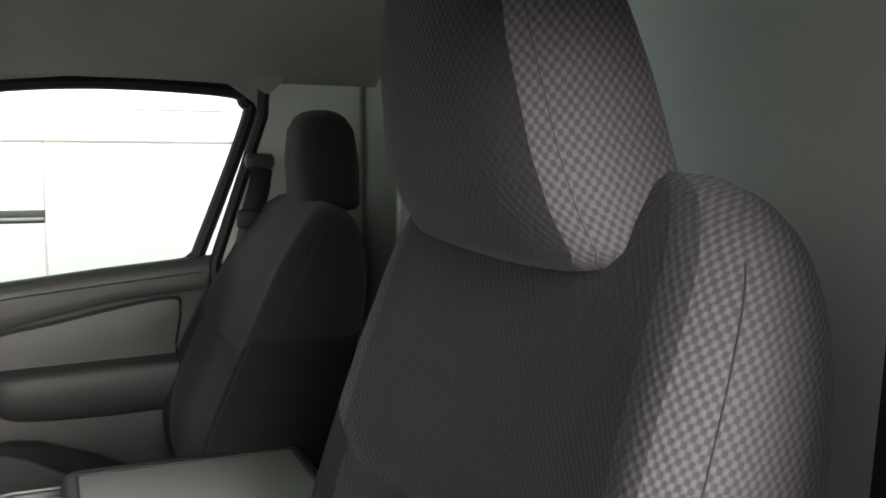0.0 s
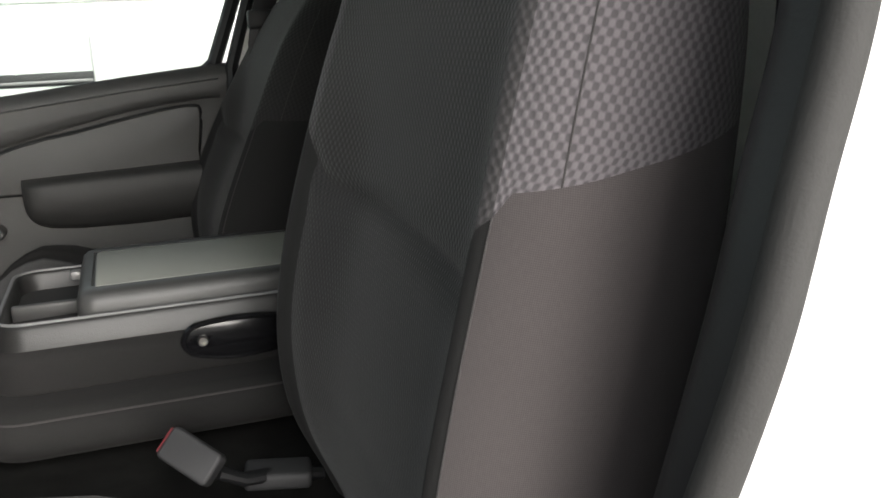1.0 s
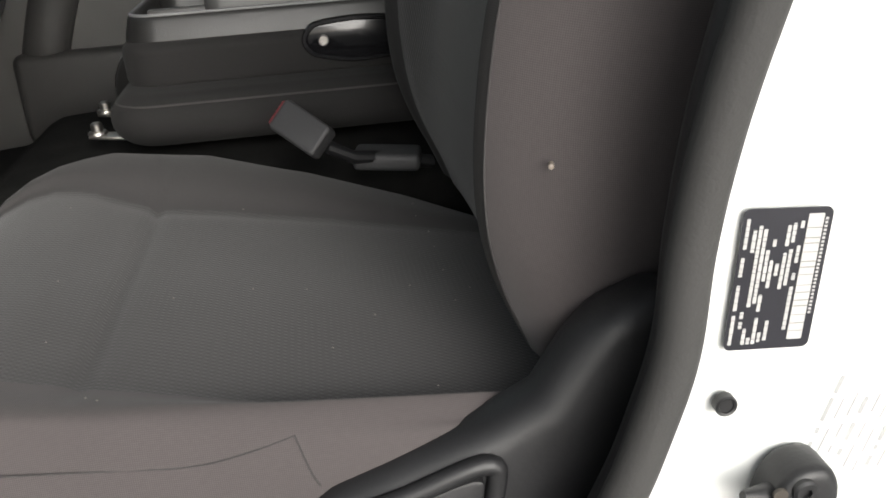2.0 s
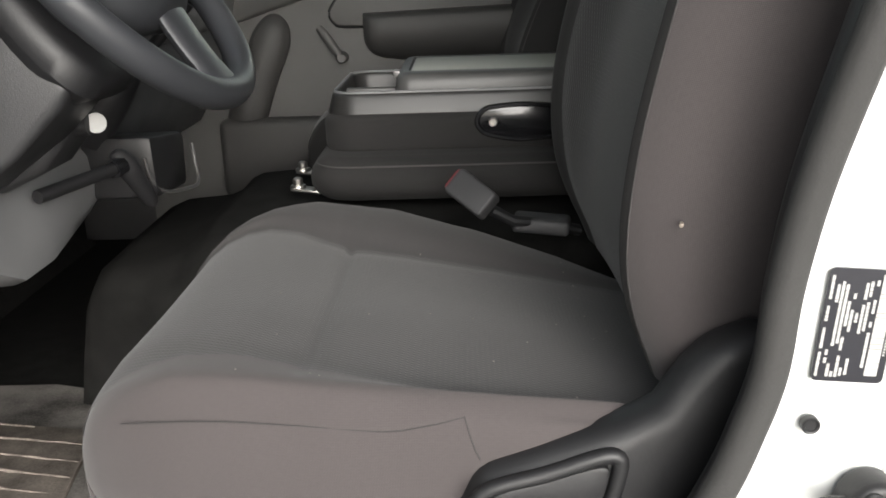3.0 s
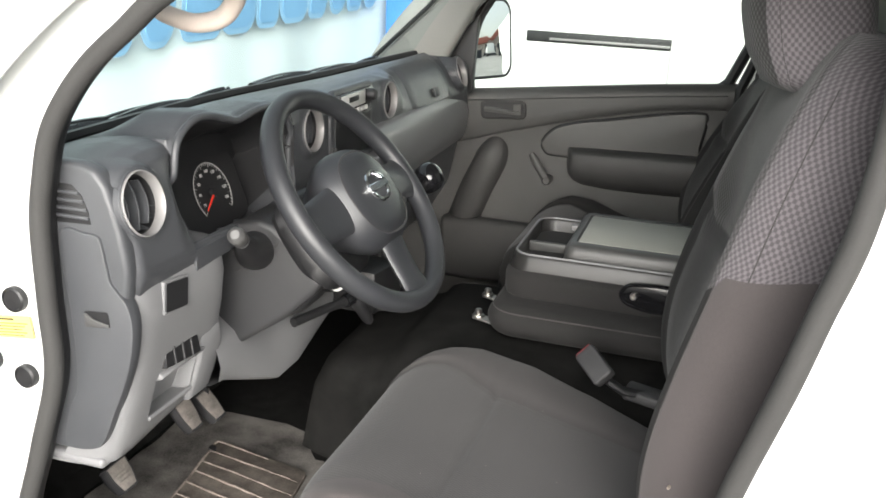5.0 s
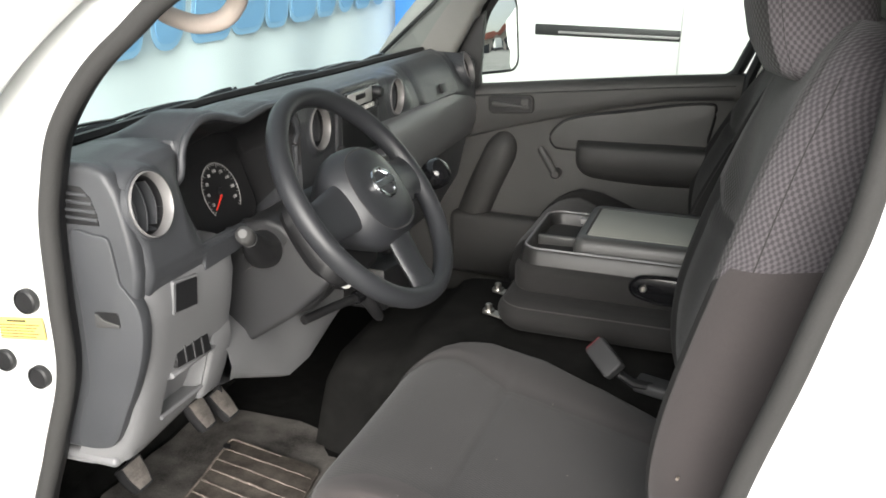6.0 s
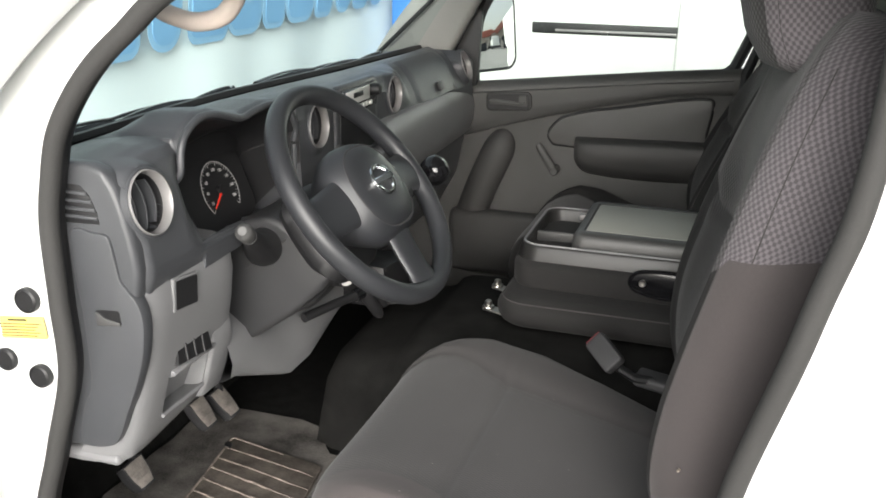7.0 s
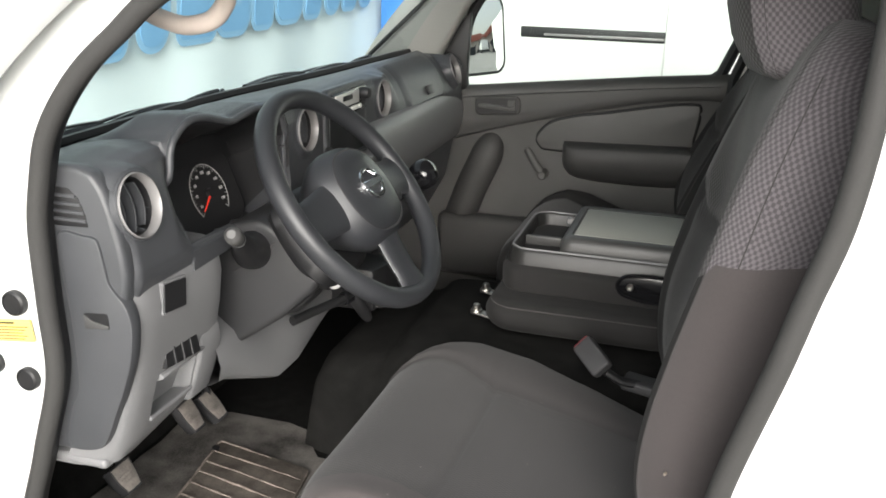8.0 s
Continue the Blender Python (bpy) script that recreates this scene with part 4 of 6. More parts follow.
# ---- seats ----
def seat(name, label, y0, wide, A, B, A2, B2, hy, depth, cx0, lift=0.0):
    """A bucket seat: A, B foot and top of the backrest, A2, B2 of the headrest, hy half the headrest's width."""
    s = thing(name, (0.25, y0, FLOOR_Z), label, "seat", "front seats")
    A, B, A2, B2 = (Vector((q[0], y0, q[1])) for q in (A, B, A2, B2))
    turned_in = 0.05 if y0 < 0 else 0.008
    up, tall = (B - A).normalized(), (B - A).length
    fwd = Vector((-up.z, 0, up.x))
    N, LOW, HIGH = 88, 30, 30
    ring = [(a_, b_) for a_, b_ in loop_points(N, 2.8)]
    soft = loop_points(N, 2.5)
    ring = [r if r[1] > 0 else (s_[0], (1.42 if y0 < 0 else 1.15) * s_[1]) for r, s_ in zip(ring, soft)]
    W = [(0, 0.215), (0.06, 0.238), (0.2, 0.249), (0.55, 0.25), (0.8, 0.249), (0.9, 0.239), (0.955, 0.219), (0.985, 0.193), (1.0, 0.16)]
    D = [(0, 0.03), (0.04, 0.05), (0.08, 0.072), (0.14, 0.094), (0.25, 0.114), (0.4, 0.113), (0.55, 0.104), (0.75, 0.094), (0.86, 0.077), (0.94, 0.056), (0.985, 0.036), (1.0, 0.02)]
    REC = [(0, 0.02), (0.2, 0.05), (0.45, 0.06), (0.6, 0.05), (0.85, 0.018), (1, 0.0)]
    # the cloth changes along this height of each line up the back
    edge = []
    for cx, cy in ring:
        a_ = abs(cx) * 0.25
        e = 0.497 + 0.02 * cx + 0.103 * max(0.0, min(1.0, (a_ - 0.168) / 0.056))
        if cy < 0.6:
            e = 0.6 + 0.06 * (0.6 - cy)
        edge.append(e)

    def rounded_table(table, q):
        k = min(1.0, q / 0.15, (1 - q) / 0.3)
        return sum(lerp(table, q + k * d_) for d_ in (-0.075, -0.05, -0.025, 0, 0.025, 0.05, 0.075)) / 7

    def point(q, j):
        cx, cy = ring[j]
        w, d, a_ = rounded_table(W, q) * wide, rounded_table(D, q) * depth, abs(cx)
        f = cy * d
        if cy > 0:
            f -= lerp(REC, q) * max(0.0, 1 - (a_ / 0.84) ** 3.0) ** 0.8
            f += 0.012 * math.exp(-((a_ - 0.86) / 0.14) ** 2) * (1 - q * 0.7) * min(1, q * 7)
            f += 0.02 * math.exp(-((cx - 0.74) / 0.2) ** 2) * max(0.0, math.sin(math.pi * min(1.0, max(0.0, (q - 0.04) / 0.72))))
            f -= 0.011 * math.exp(-((q - edge[j]) / 0.018) ** 2) * max(0, 1 - (a_ / 0.8) ** 6)
            f -= 0.003 * math.exp(-((a_ - 0.75) / 0.03) ** 2) * max(0, min(1, (edge[j] - q) * 12))
        return A + up * (q * tall) + fwd * f + Vector((0, cx * w, 0))
    Q = [[edge[j] * i / LOW for j in range(N + 1)] for i in range(LOW)]
    for i in range(HIGH + 1):
        t = i / HIGH
        t = t if t < 0.6 else 0.6 + 0.4 * math.sin((t - 0.6) / 0.4 * math.pi / 2)
        Q.append([edge[j] + (1 - edge[j]) * t for j in range(N + 1)])
    rows = [[point(q, j) for j, q in enumerate(r)] for r in Q]
    rows.append([B + up * 0.003 + Vector((0, 0.45 * (p.y - y0), 0)) for p in rows[-1]])
    V = [[q * tall for q in r] for r in Q] + [[tall * 1.1] * (N + 1)]

    def inner(j):
        return ring[j][1] > 0 and ring[j + 1][1] > 0 and abs((ring[j][0] + ring[j + 1][0]) / 2) < 0.75
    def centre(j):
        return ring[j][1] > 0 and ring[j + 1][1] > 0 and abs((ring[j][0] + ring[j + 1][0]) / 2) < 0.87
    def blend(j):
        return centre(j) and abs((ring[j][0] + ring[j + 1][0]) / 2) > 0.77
    def outer(j):
        return j < N // 4 + 8 or j >= 3 * N // 4 - 8
    part("backrest_insert", sheet(rows, lambda i, j: i < LOW and inner(j), along=V, flow=True), INSERT, s, "dark grey woven cloth insert")
    # the passenger seat gets darker cloths that stand in for its shade
    part("backrest_upper", sheet(rows, lambda i, j: i >= LOW and not centre(j), along=V, flow=True), CHECK if y0 < 0 else SHADED_CHECK, s, "checked grey cloth upper backrest")
    # front panels darkened in colour as they turn from the light; border halfway
    part("backrest_centre", sheet(rows, lambda i, j: i >= LOW and centre(j) and not blend(j), along=V, flow=True), SHADED_CHECK, s, "muted centre panel of checked cloth, shade put into its colour")
    part("backrest_half_shade", sheet(rows, lambda i, j: i >= LOW and blend(j), along=V, flow=True), HALF_SHADE_CHECK if y0 < 0 else SHADED_CHECK, s, "checked cloth border with half shade in its colour, beside the centre panel")
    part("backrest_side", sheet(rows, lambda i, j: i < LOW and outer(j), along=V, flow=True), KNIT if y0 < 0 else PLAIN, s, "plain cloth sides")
    for sgn in (1, -1):
        part("backrest_bolster", sheet(rows, lambda i, j: i < LOW and not outer(j) and not inner(j) and ring[j][0] * sgn > 0, along=V, flow=True), PLAIN, s, "plain dark grey cloth bolster")
    for k, a_, b_ in ((4, LOW, LOW + HIGH - 7), (8, 2, LOW + 1)):
        for j in (N // 4 + k, 3 * N // 4 - k):
            part("seam", tube([rows[i][j] for i in range(a_, b_)], 0.0008, sides=5), SEAM, s)
    # headrest
    u2 = (B2 - A2).normalized()
    f2 = Vector((-u2.z, 0, u2.x))
    ring2 = [a_ if a_[1] < 0 else b_ for a_, b_ in zip(loop_points(N, 4.3), loop_points(N, 3.0))]
    W2 = [(0, 0.78), (0.02, 0.93), (0.07, 1.0), (0.2, 0.98), (0.4, 0.93), (0.6, 0.86), (0.8, 0.78), (0.9, 0.68), (0.95, 0.58), (0.98, 0.42), (1, 0.25)]
    D2 = [(0, 0.034), (0.02, 0.046), (0.07, 0.051), (0.5, 0.055), (0.8, 0.05), (0.93, 0.036), (0.98, 0.024), (1, 0.01)]
    F2 = [(0, 0.05), (0.045, 0.071), (0.17, 0.086), (0.33, 0.091), (0.6, 0.084), (0.8, 0.069), (0.93, 0.045), (0.98, 0.027), (1, 0.01)] if y0 < 0 else D2
    rows2 = [[A2 + u2 * (q * (B2 - A2).length) + f2 * (cy * lerp(F2 if cy > 0 else D2, q)) + Vector((0, turned_in * q + cx * hy * lerp(W2, q), 0)) for cx, cy in ring2] for q in [0, 0.004, 0.02, 0.045, 0.07] + list(np.linspace(0.1, 0.9, 20)) + [0.93, 0.96, 0.98, 0.99, 1]]
    rows2 = [[A2 + Vector((0, 0, 0.004))] * (N + 1)] + rows2 + [[B2] * (N + 1)]
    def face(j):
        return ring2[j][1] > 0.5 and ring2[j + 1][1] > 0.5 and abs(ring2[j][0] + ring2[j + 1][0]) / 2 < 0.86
    # passenger headrest in the darkened check, its shade painted in
    h = part("headrest", sheet(rows2, lambda i, j: not face(j), flow=True), CHECK if y0 < 0 else SHADED_CHECK, s, "checked grey cloth headrest")
    # headrest front darkened in colour too, for its shade
    part("headrest_front", sheet(rows2, lambda i, j: face(j), flow=True), SHADED_CHECK, h, "muted front of checked cloth, shade put into its colour")
    for sgn in (1, -1):
        part("headrest_post", tube([B + Vector((0, 0.06 * sgn, -0.06)), A2 + Vector((0, 0.06 * sgn, 0.04))], 0.006), STEEL, h)
        j = min(range(N), key=lambda j: (ring2[j][0] - sgn * 0.93) ** 2 + (ring2[j][1] - 0.58) ** 2)
        part("seam", tube([r[j] for r in rows2[2:-4]], 0.0004, sides=6), SEAM, h)
    # cushion: each cross row runs from the door side's foot over both bolsters to the inner side's foot
    xs = [(-0.012, 0.02), (-0.03, 0.16), (-0.041, 0.32), (-0.045, 0.46), (-0.042, 0.58), (-0.032, 0.7), (-0.016, 0.81), (0.006, 0.9), (0.032, 0.955), (0.062, 0.985), (0.09, 0.997), (0.108, 1.0)] + [(x, 1.0) for x in np.linspace(0.12, 0.50, 46)]
    rows3 = []
    SEG = 7
    for x, k in xs:
        near_b = lerp([(-0.04, -0.165), (0.0, -0.172), (0.04, -0.177), (0.11, -0.187), (0.17, -0.2), (0.23, -0.216), (0.3, -0.23), (0.41, -0.238), (0.5, -0.24)], x)
        far_b = lerp([(-0.04, 0.16), (0.0, 0.185), (0.04, 0.193), (0.08, 0.18), (0.13, 0.148), (0.18, 0.125), (0.25, 0.11), (0.33, 0.1), (0.42, 0.09), (0.5, 0.08)], x)
        zp = lerp([(-0.04, 0.957), (0.06, 0.964), (0.11, 0.963), (0.172, 0.953), (0.24, 0.948), (0.34, 0.933), (0.5, 0.905)], x)
        side = lerp([(-0.045, 0.17), (-0.035, 0.185), (-0.015, 0.203), (0.02, 0.222), (0.06, 0.236), (0.12, 0.25), (0.2, 0.26), (0.3, 0.263), (0.5, 0.262)], x) * wide
        zf = lerp([(-0.04, 0.955), (0.05, 0.976), (0.12, 0.985), (0.22, 0.978), (0.32, 0.955), (0.42, 0.922), (0.5, 0.89)], x)
        zn = lerp([(0.0, 0.952), (0.06, 0.967), (0.12, 0.969), (0.22, 0.962), (0.32, 0.952), (0.42, 0.942), (0.5, 0.93)], x)
        zp -= 0.006 * math.exp(-((x - 0.172) / 0.006) ** 2)
        far = lerp([(-0.045, 0.17), (-0.02, 0.195), (0.02, 0.222), (0.07, 0.236), (0.13, 0.236), (0.22, 0.22), (0.3, 0.2), (0.5, 0.18)], x) * wide
        ctrl = [(-side + 0.02, 0.79), (-side + 0.003, 0.85), (-side, 0.9), (-side + 0.003, 0.926), (-side + 0.011, zn - 0.011), (-side + 0.024, zn - 0.002), (near_b * wide, (zp + zn) / 2 - 0.003),
                ((near_b * 0.9 + far_b * 0.1) * wide, zp + 0.002), (-0.09 * wide, zp + 0.001), (0.0, zp - 0.003), (far_b * 0.75 * wide, zp - 0.004), (far_b * wide, zp - 0.0035),
                ((far_b * 0.7 * wide + far * 0.3), (zp + zf) / 2 + 0.004), ((far_b * 0.3 * wide + far * 0.7), zf), (far - 0.012, zf - 0.012), (far, zf - 0.04), (far - 0.006, 0.86), (far - 0.02, 0.79)]
        line = spline([(y, z, 0) for y, z in ctrl], SEG)
        rows3.append([Vector((x + cx0, y0 - 0.003 + q.x, 0.79 + (q.y - 0.79) * k + lift * max(0.3, 1 - max(0.0, x - 0.06) / 0.3) * min(1.0, max(0.0, q.y - 0.79) / 0.05))) for q in line])
    rows3 = [[Vector((rows3[0][0].x + 0.004, y0 + (p.y - y0) * 0.55, 0.79)) for p in rows3[0]]] + rows3

    def top(i, j):
        return 6 * SEG <= j < 11 * SEG
    part("cushion_top", sheet(rows3, top, flow=True), RIB, s, "woven grey cloth seat cushion")
    # passenger cushion sides take the darker cloth as painted shade
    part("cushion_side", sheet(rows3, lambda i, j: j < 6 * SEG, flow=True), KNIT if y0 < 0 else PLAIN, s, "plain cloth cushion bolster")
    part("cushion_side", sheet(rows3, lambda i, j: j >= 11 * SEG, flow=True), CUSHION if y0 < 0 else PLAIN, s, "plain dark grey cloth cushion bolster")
    if y0 < 0:
        rnd = random.Random(12)
        lint = bmesh.new()
        for _ in range(26):
            r = rows3[rnd.randrange(8, len(rows3) - 6)]
            p = r[rnd.randrange(5 * SEG, 14 * SEG)]
            q = turned(p + Vector((0, 0, -0.0002)), (0, 0, 1), [(0.0006 + rnd.random() * 0.0007, 0), (0.0005, 0.0008), (0, 0.001)], 6)
            lint = merged(lint, q)
        part("lint", lint, PEDAL, s)
    # stitched line along the door side, dropping near the recliner
    stitch = []
    for x, z in ((0.02, 0.92), (0.1, 0.932), (0.17, 0.932), (0.24, 0.928), (0.275, 0.932), (0.305, 0.938)):
        r = min(rows3, key=lambda r: abs(r[len(r) // 2].x - x))
        q = min(r[:5 * SEG], key=lambda p: abs(p.z - z))
        stitch.append(Vector((x, q.y - 0.0004, z)))
    part("seam", tube(spline(stitch, 5), 0.0007, sides=5), SEAM, s)
    r = min(rows3, key=lambda r: abs(r[len(r) // 2].x - 0.306))
    drop = [min(r[:5 * SEG], key=lambda p: abs(p.z - z)) for z in (0.938, 0.926, 0.914, 0.905)]
    part("seam", tube([Vector((0.304 + 0.004 * i, p.y - 0.0005, p.z)) for i, p in enumerate(drop)], 0.0007, sides=5), SEAM, s)
    return s


drv = seat("driver_seat", "dark grey and taupe cloth driver's seat with checked upper back", -0.388, 1.06, (0.486, 0.93), (0.607, 1.585), (0.574, 1.522), (0.534, 1.79), 0.159, 1.0, 0.0)
# plastic recliner cover and lever
cov = [(0.295, 0.82), (0.298, 0.865), (0.313, 0.9), (0.36, 0.915), (0.42, 0.936), (0.45, 0.952), (0.47, 0.982), (0.488, 1.002), (0.52, 1.013), (0.57, 1.01), (0.60, 0.97), (0.60, 0.78), (0.30, 0.78)]
c = part("recliner_cover", prism(cov, "y", -0.688, -0.64, 0.018, 4), BLACK, drv, "black plastic recliner cover")
lev = spline([(0.312, 0.862, 0), (0.318, 0.888, 0), (0.366, 0.903, 0), (0.413, 0.918, 0), (0.421, 0.905, 0), (0.405, 0.866, 0), (0.35, 0.856, 0)], 5, True)
part("lever_surround", tube([(q.x, -0.69, q.y) for q in lev], 0.0065, True, 10, (0, 1, 0)), BLACK, c)
part("lever", prism([(0.366 + (q.x - 0.366) * 0.84, 0.887 + (q.y - 0.887) * 0.78) for q in lev], "y", -0.696, -0.68, 0.003, 2), BLACK, c, "black recliner lever")
part("dirt_spot", turned((0.4665, -0.655, 1.087), (-0.25, -1, 0), [(0.0018, -0.004), (0.0017, 0.001), (0.001, 0.0015), (0, 0.0015)], 12), surface("metal stud", (0.27, 0.23, 0.19), 0.5, bump=0.2), drv, "small brown worn stud")
part("base_frame", box((0.25, -0.375, 0.75), (0.40, 0.42, 0.14), 0.01), BLACK, drv)
# its cloths are darkened copies of the driver's, to paint its shade
seat("passenger_seat", "cloth passenger seat beside the closed door, shade put into its dark colours", 0.535, 0.84, (0.45, 0.93), (0.645, 1.488), (0.655, 1.475), (0.651, 1.648), 0.1, 1.12, 0.06, 0.075)

# carpeted tunnel under the middle seat
ARCH = ((-0.13, 0.0), (-0.126, 0.76), (-0.112, 0.9), (-0.07, 0.985), (0.1, 1.0), (0.3, 1.0), (0.36, 0.9), (0.38, 0.0))
tun = [[(x, y * k + 0.1 * (1 - k), FLOOR_Z + 0.26 * h * z) for y, z in ARCH] for x, h, k in ((-0.262, 0.0, 0.86), (-0.25, 0.34, 0.88), (-0.237, 0.64, 0.9), (-0.222, 0.77, 0.92), (-0.19, 0.82, 0.95), (-0.11, 0.84, 0.98), (-0.085, 0.88, 0.99), (-0.07, 0.95, 1.0), (-0.05, 0.985, 1.0), (0.0, 1.0, 1.0), (0.2, 1.0, 1.0), (0.5, 1.0, 1.0), (0.8, 1.0, 1.0))]
tagged(part("engine_tunnel", sheet(tun), CARPET), "black carpeted engine cover between the seats", "engine cover", kind="structure")
tagged(part("seat_plinth", box((0.45, -0.375, 0.72), (0.7, 0.5, 0.12), 0.01), CARPET), "black carpeted plinth under the driver's seat", "plinth", kind="structure")


def loft(loops):
    """A skin over closed outlines of (x, y) at heights z: [(outline, z), ...]."""
    return sheet([[(x, y, z) for x, y in o] + [(o[0][0], o[0][1], z)] for o, z in loops])


def soft_block(x0, x1, y0, y1, z0, z1, corner, r, sag=0.004):
    """A padded block with full round edges and slightly bulging sides."""
    cx, cy = (x0 + x1) / 2, (y0 + y1) / 2
    loops = [([(cx, cy)] * 32, z0)]
    for k in range(17):
        q = radians(-90 + 180 * k / 16)
        z = z0 + r * (1 + math.sin(q)) if k < 8 else z1 - r * (1 - math.sin(q))
        inset = r * (1 - math.cos(q)) - sag * math.cos(q) ** 2
        loops.append((rounded(x1 - x0 - 2 * inset, y1 - y0 - 2 * inset, max(0.01, corner - inset), 7, cx, cy), z))
        if k == 0:
            loops.append((rounded((x1 - x0) * 0.6, (y1 - y0) * 0.6, 0.03, 7, cx, cy), z0))
            loops[-1], loops[-2] = loops[-2], loops[-1]
    loops.append((rounded((x1 - x0) * 0.5, (y1 - y0) * 0.5, 0.03, 7, cx, cy), z1 + 0.003))
    loops.append(([(cx, cy)] * 32, z1 + 0.004))
    return loft(loops)


def middle_seat():
    m = thing("middle_seat", (0.3, 0.19, 0.92), "dark grey cloth middle seat folded into a table with tray", "seat", "front seats")
    part("cushion", soft_block(0.082, 0.57, -0.012, 0.372, 0.938, 1.004, 0.06, 0.031), PLAIN, m, "plain dark grey cloth cushion")
    part("backrest", soft_block(0.1, 0.57, 0.054, 0.362, 0.996, 1.062, 0.05, 0.018), PLAIN, m, "folded dark grey cloth backrest")
    part("piping", tube([(x, y, 0.993) for x, y in rounded(0.477, 0.373, 0.056, 7, 0.326, 0.18)], 0.0016, True, 6), SEAM, m, "stitched piping round the cushion")
    # hard shell of the folded backrest, hollowed for the tray
    def ring(w, h, r):
        return rounded(w, h, r, 7, 0.343, 0.211)
    b = part("table_back", loft([(ring(0.47, 0.29, 0.04), 1.052), (ring(0.48, 0.3, 0.046), 1.055), (ring(0.478, 0.298, 0.045), 1.064), (ring(0.468, 0.286, 0.04), 1.083), (ring(0.464, 0.281, 0.038), 1.0885), (ring(0.458, 0.276, 0.036), 1.09), (ring(0.452, 0.27, 0.034), 1.0885), (ring(0.448, 0.266, 0.032), 1.083), (ring(0.442, 0.258, 0.03), 1.054), (ring(0.42, 0.24, 0.025), 1.05), (ring(0.2, 0.1, 0.02), 1.05)]), SHELL, m, "dark grey plastic table shell")
    part("tray_rim", tube([(x, y, 1.0895) for x, y in ring(0.458, 0.276, 0.036)], 0.0026, True, 8), GREY, b, "thin pale tray rim")
    part("tray_floor", box((0.165, 0.211, 1.051), (0.1, 0.25, 0.004), 0.001), DARK, b, "dark tray floor")
    part("tray_divider", box((0.166, 0.19, 1.066), (0.09, 0.01, 0.034), 0.004, 3), CONSOLE, b)
    lid = part("lid", loft([(rounded(0.35, 0.262, 0.02, 7, 0.385, 0.216), 1.07), (rounded(0.354, 0.266, 0.024, 7, 0.385, 0.216), 1.078), (rounded(0.352, 0.264, 0.023, 7, 0.385, 0.216), 1.1), (rounded(0.345, 0.257, 0.022, 7, 0.385, 0.216), 1.111), (rounded(0.334, 0.246, 0.018, 7, 0.385, 0.216), 1.1155), (rounded(0.318, 0.205, 0.008, 7, 0.387, 0.217), 1.1162), (rounded(0.314, 0.2, 0.007, 7, 0.387, 0.217), 1.113), (rounded(0.1, 0.1, 0.007, 7, 0.387, 0.217), 1.113)]), CONSOLE, m, "mid grey plastic table lid")
    part("lid_insert", prism(rounded(0.309, 0.195, 0.005, 3, 0.387, 0.217), "z", 1.11, 1.1158, 0.001), LIDMAT, lid, "smooth greenish grey insert")
    part("latch", box((0.201, 0.285, 1.093), (0.016, 0.016, 0.012), 0.003), SILVER, lid, "small pale catch")
    # hinge bracket on the side
    hb = spline([(0.331, 1.046, 0), (0.337, 1.059, 0), (0.353, 1.067, 0), (0.41, 1.07, 0), (0.47, 1.06, 0), (0.47, 1.028, 0), (0.40, 1.018, 0), (0.35, 1.026, 0), (0.336, 1.034, 0)], 4, True)
    k = part("hinge_bracket", prism([(q.x, q.y) for q in hb], "y", 0.05, 0.066, 0.003, 2), GLOSS_BLACK, m, "black steel hinge bracket")
    part("bracket_rim", tube([(q.x, 0.049, q.y) for q in hb], 0.0038, True, 6, (0, 1, 0)), GLOSS_BLACK, k)
    for x, r in ((0.355, 0.007),):
        part("bolt", turned((x, 0.05, 1.045), (0, -1, 0), [(r, 0), (r, 0.004), (r * 0.8, 0.006), (r * 0.45, 0.006), (r * 0.4, 0.003), (0, 0.003)], 14), STEEL, k)
    # front mounts
    for x, y in ((0.042, 0.18), (0.054, 0.06)):
        q = part("mount_tab", box((x + 0.016, y - 0.004, 0.947), (0.05, 0.024, 0.005), 0.002, rot=(0, 4, -12)), STEEL, m, "zinc plated seat mount")
        part("bolt", turned((x, y, 0.95), (0, 0, 1), [(0.0125, 0), (0.0125, 0.002), (0.011, 0.004), (0.0075, 0.0045), (0.0075, 0.013), (0.0055, 0.015), (0, 0.015)], 12), STEEL, q)


middle_seat()
# seat belt buckle between the seats
bk = thing("seat_belt_buckle", (0.36, -0.17, 0.96), "grey seat belt buckle with a red release button", "buckle")
A, B = Vector((0.347, -0.168, 0.966)), Vector((0.292, -0.15, 1.01))
mb = facing((A + B) / 2, (-0.35, -0.75, 0.55), B - A)
part("case", plate(rounded(0.038, 0.066, 0.006, 4), mb, -0.011, 0.011, 0.004, 3), MIDGREY, bk)
part("button", plate(rounded(0.03, 0.004, 0.0018, 3, 0, 0.0335), mb, -0.007, 0.008, 0.001), REDBTN, bk)
part("stalk", tube([A + (A - B) * -0.05, Vector((0.37, -0.165, 0.953)), Vector((0.41, -0.15, 0.945)), Vector((0.46, -0.14, 0.93))], 0.012, sides=10, flat=0.6), BLACK, bk)
part("stalk_cover", box((0.41, -0.148, 0.943), (0.075, 0.045, 0.02), 0.006, 3, rot=(0, 4, -10)), MIDGREY, bk)


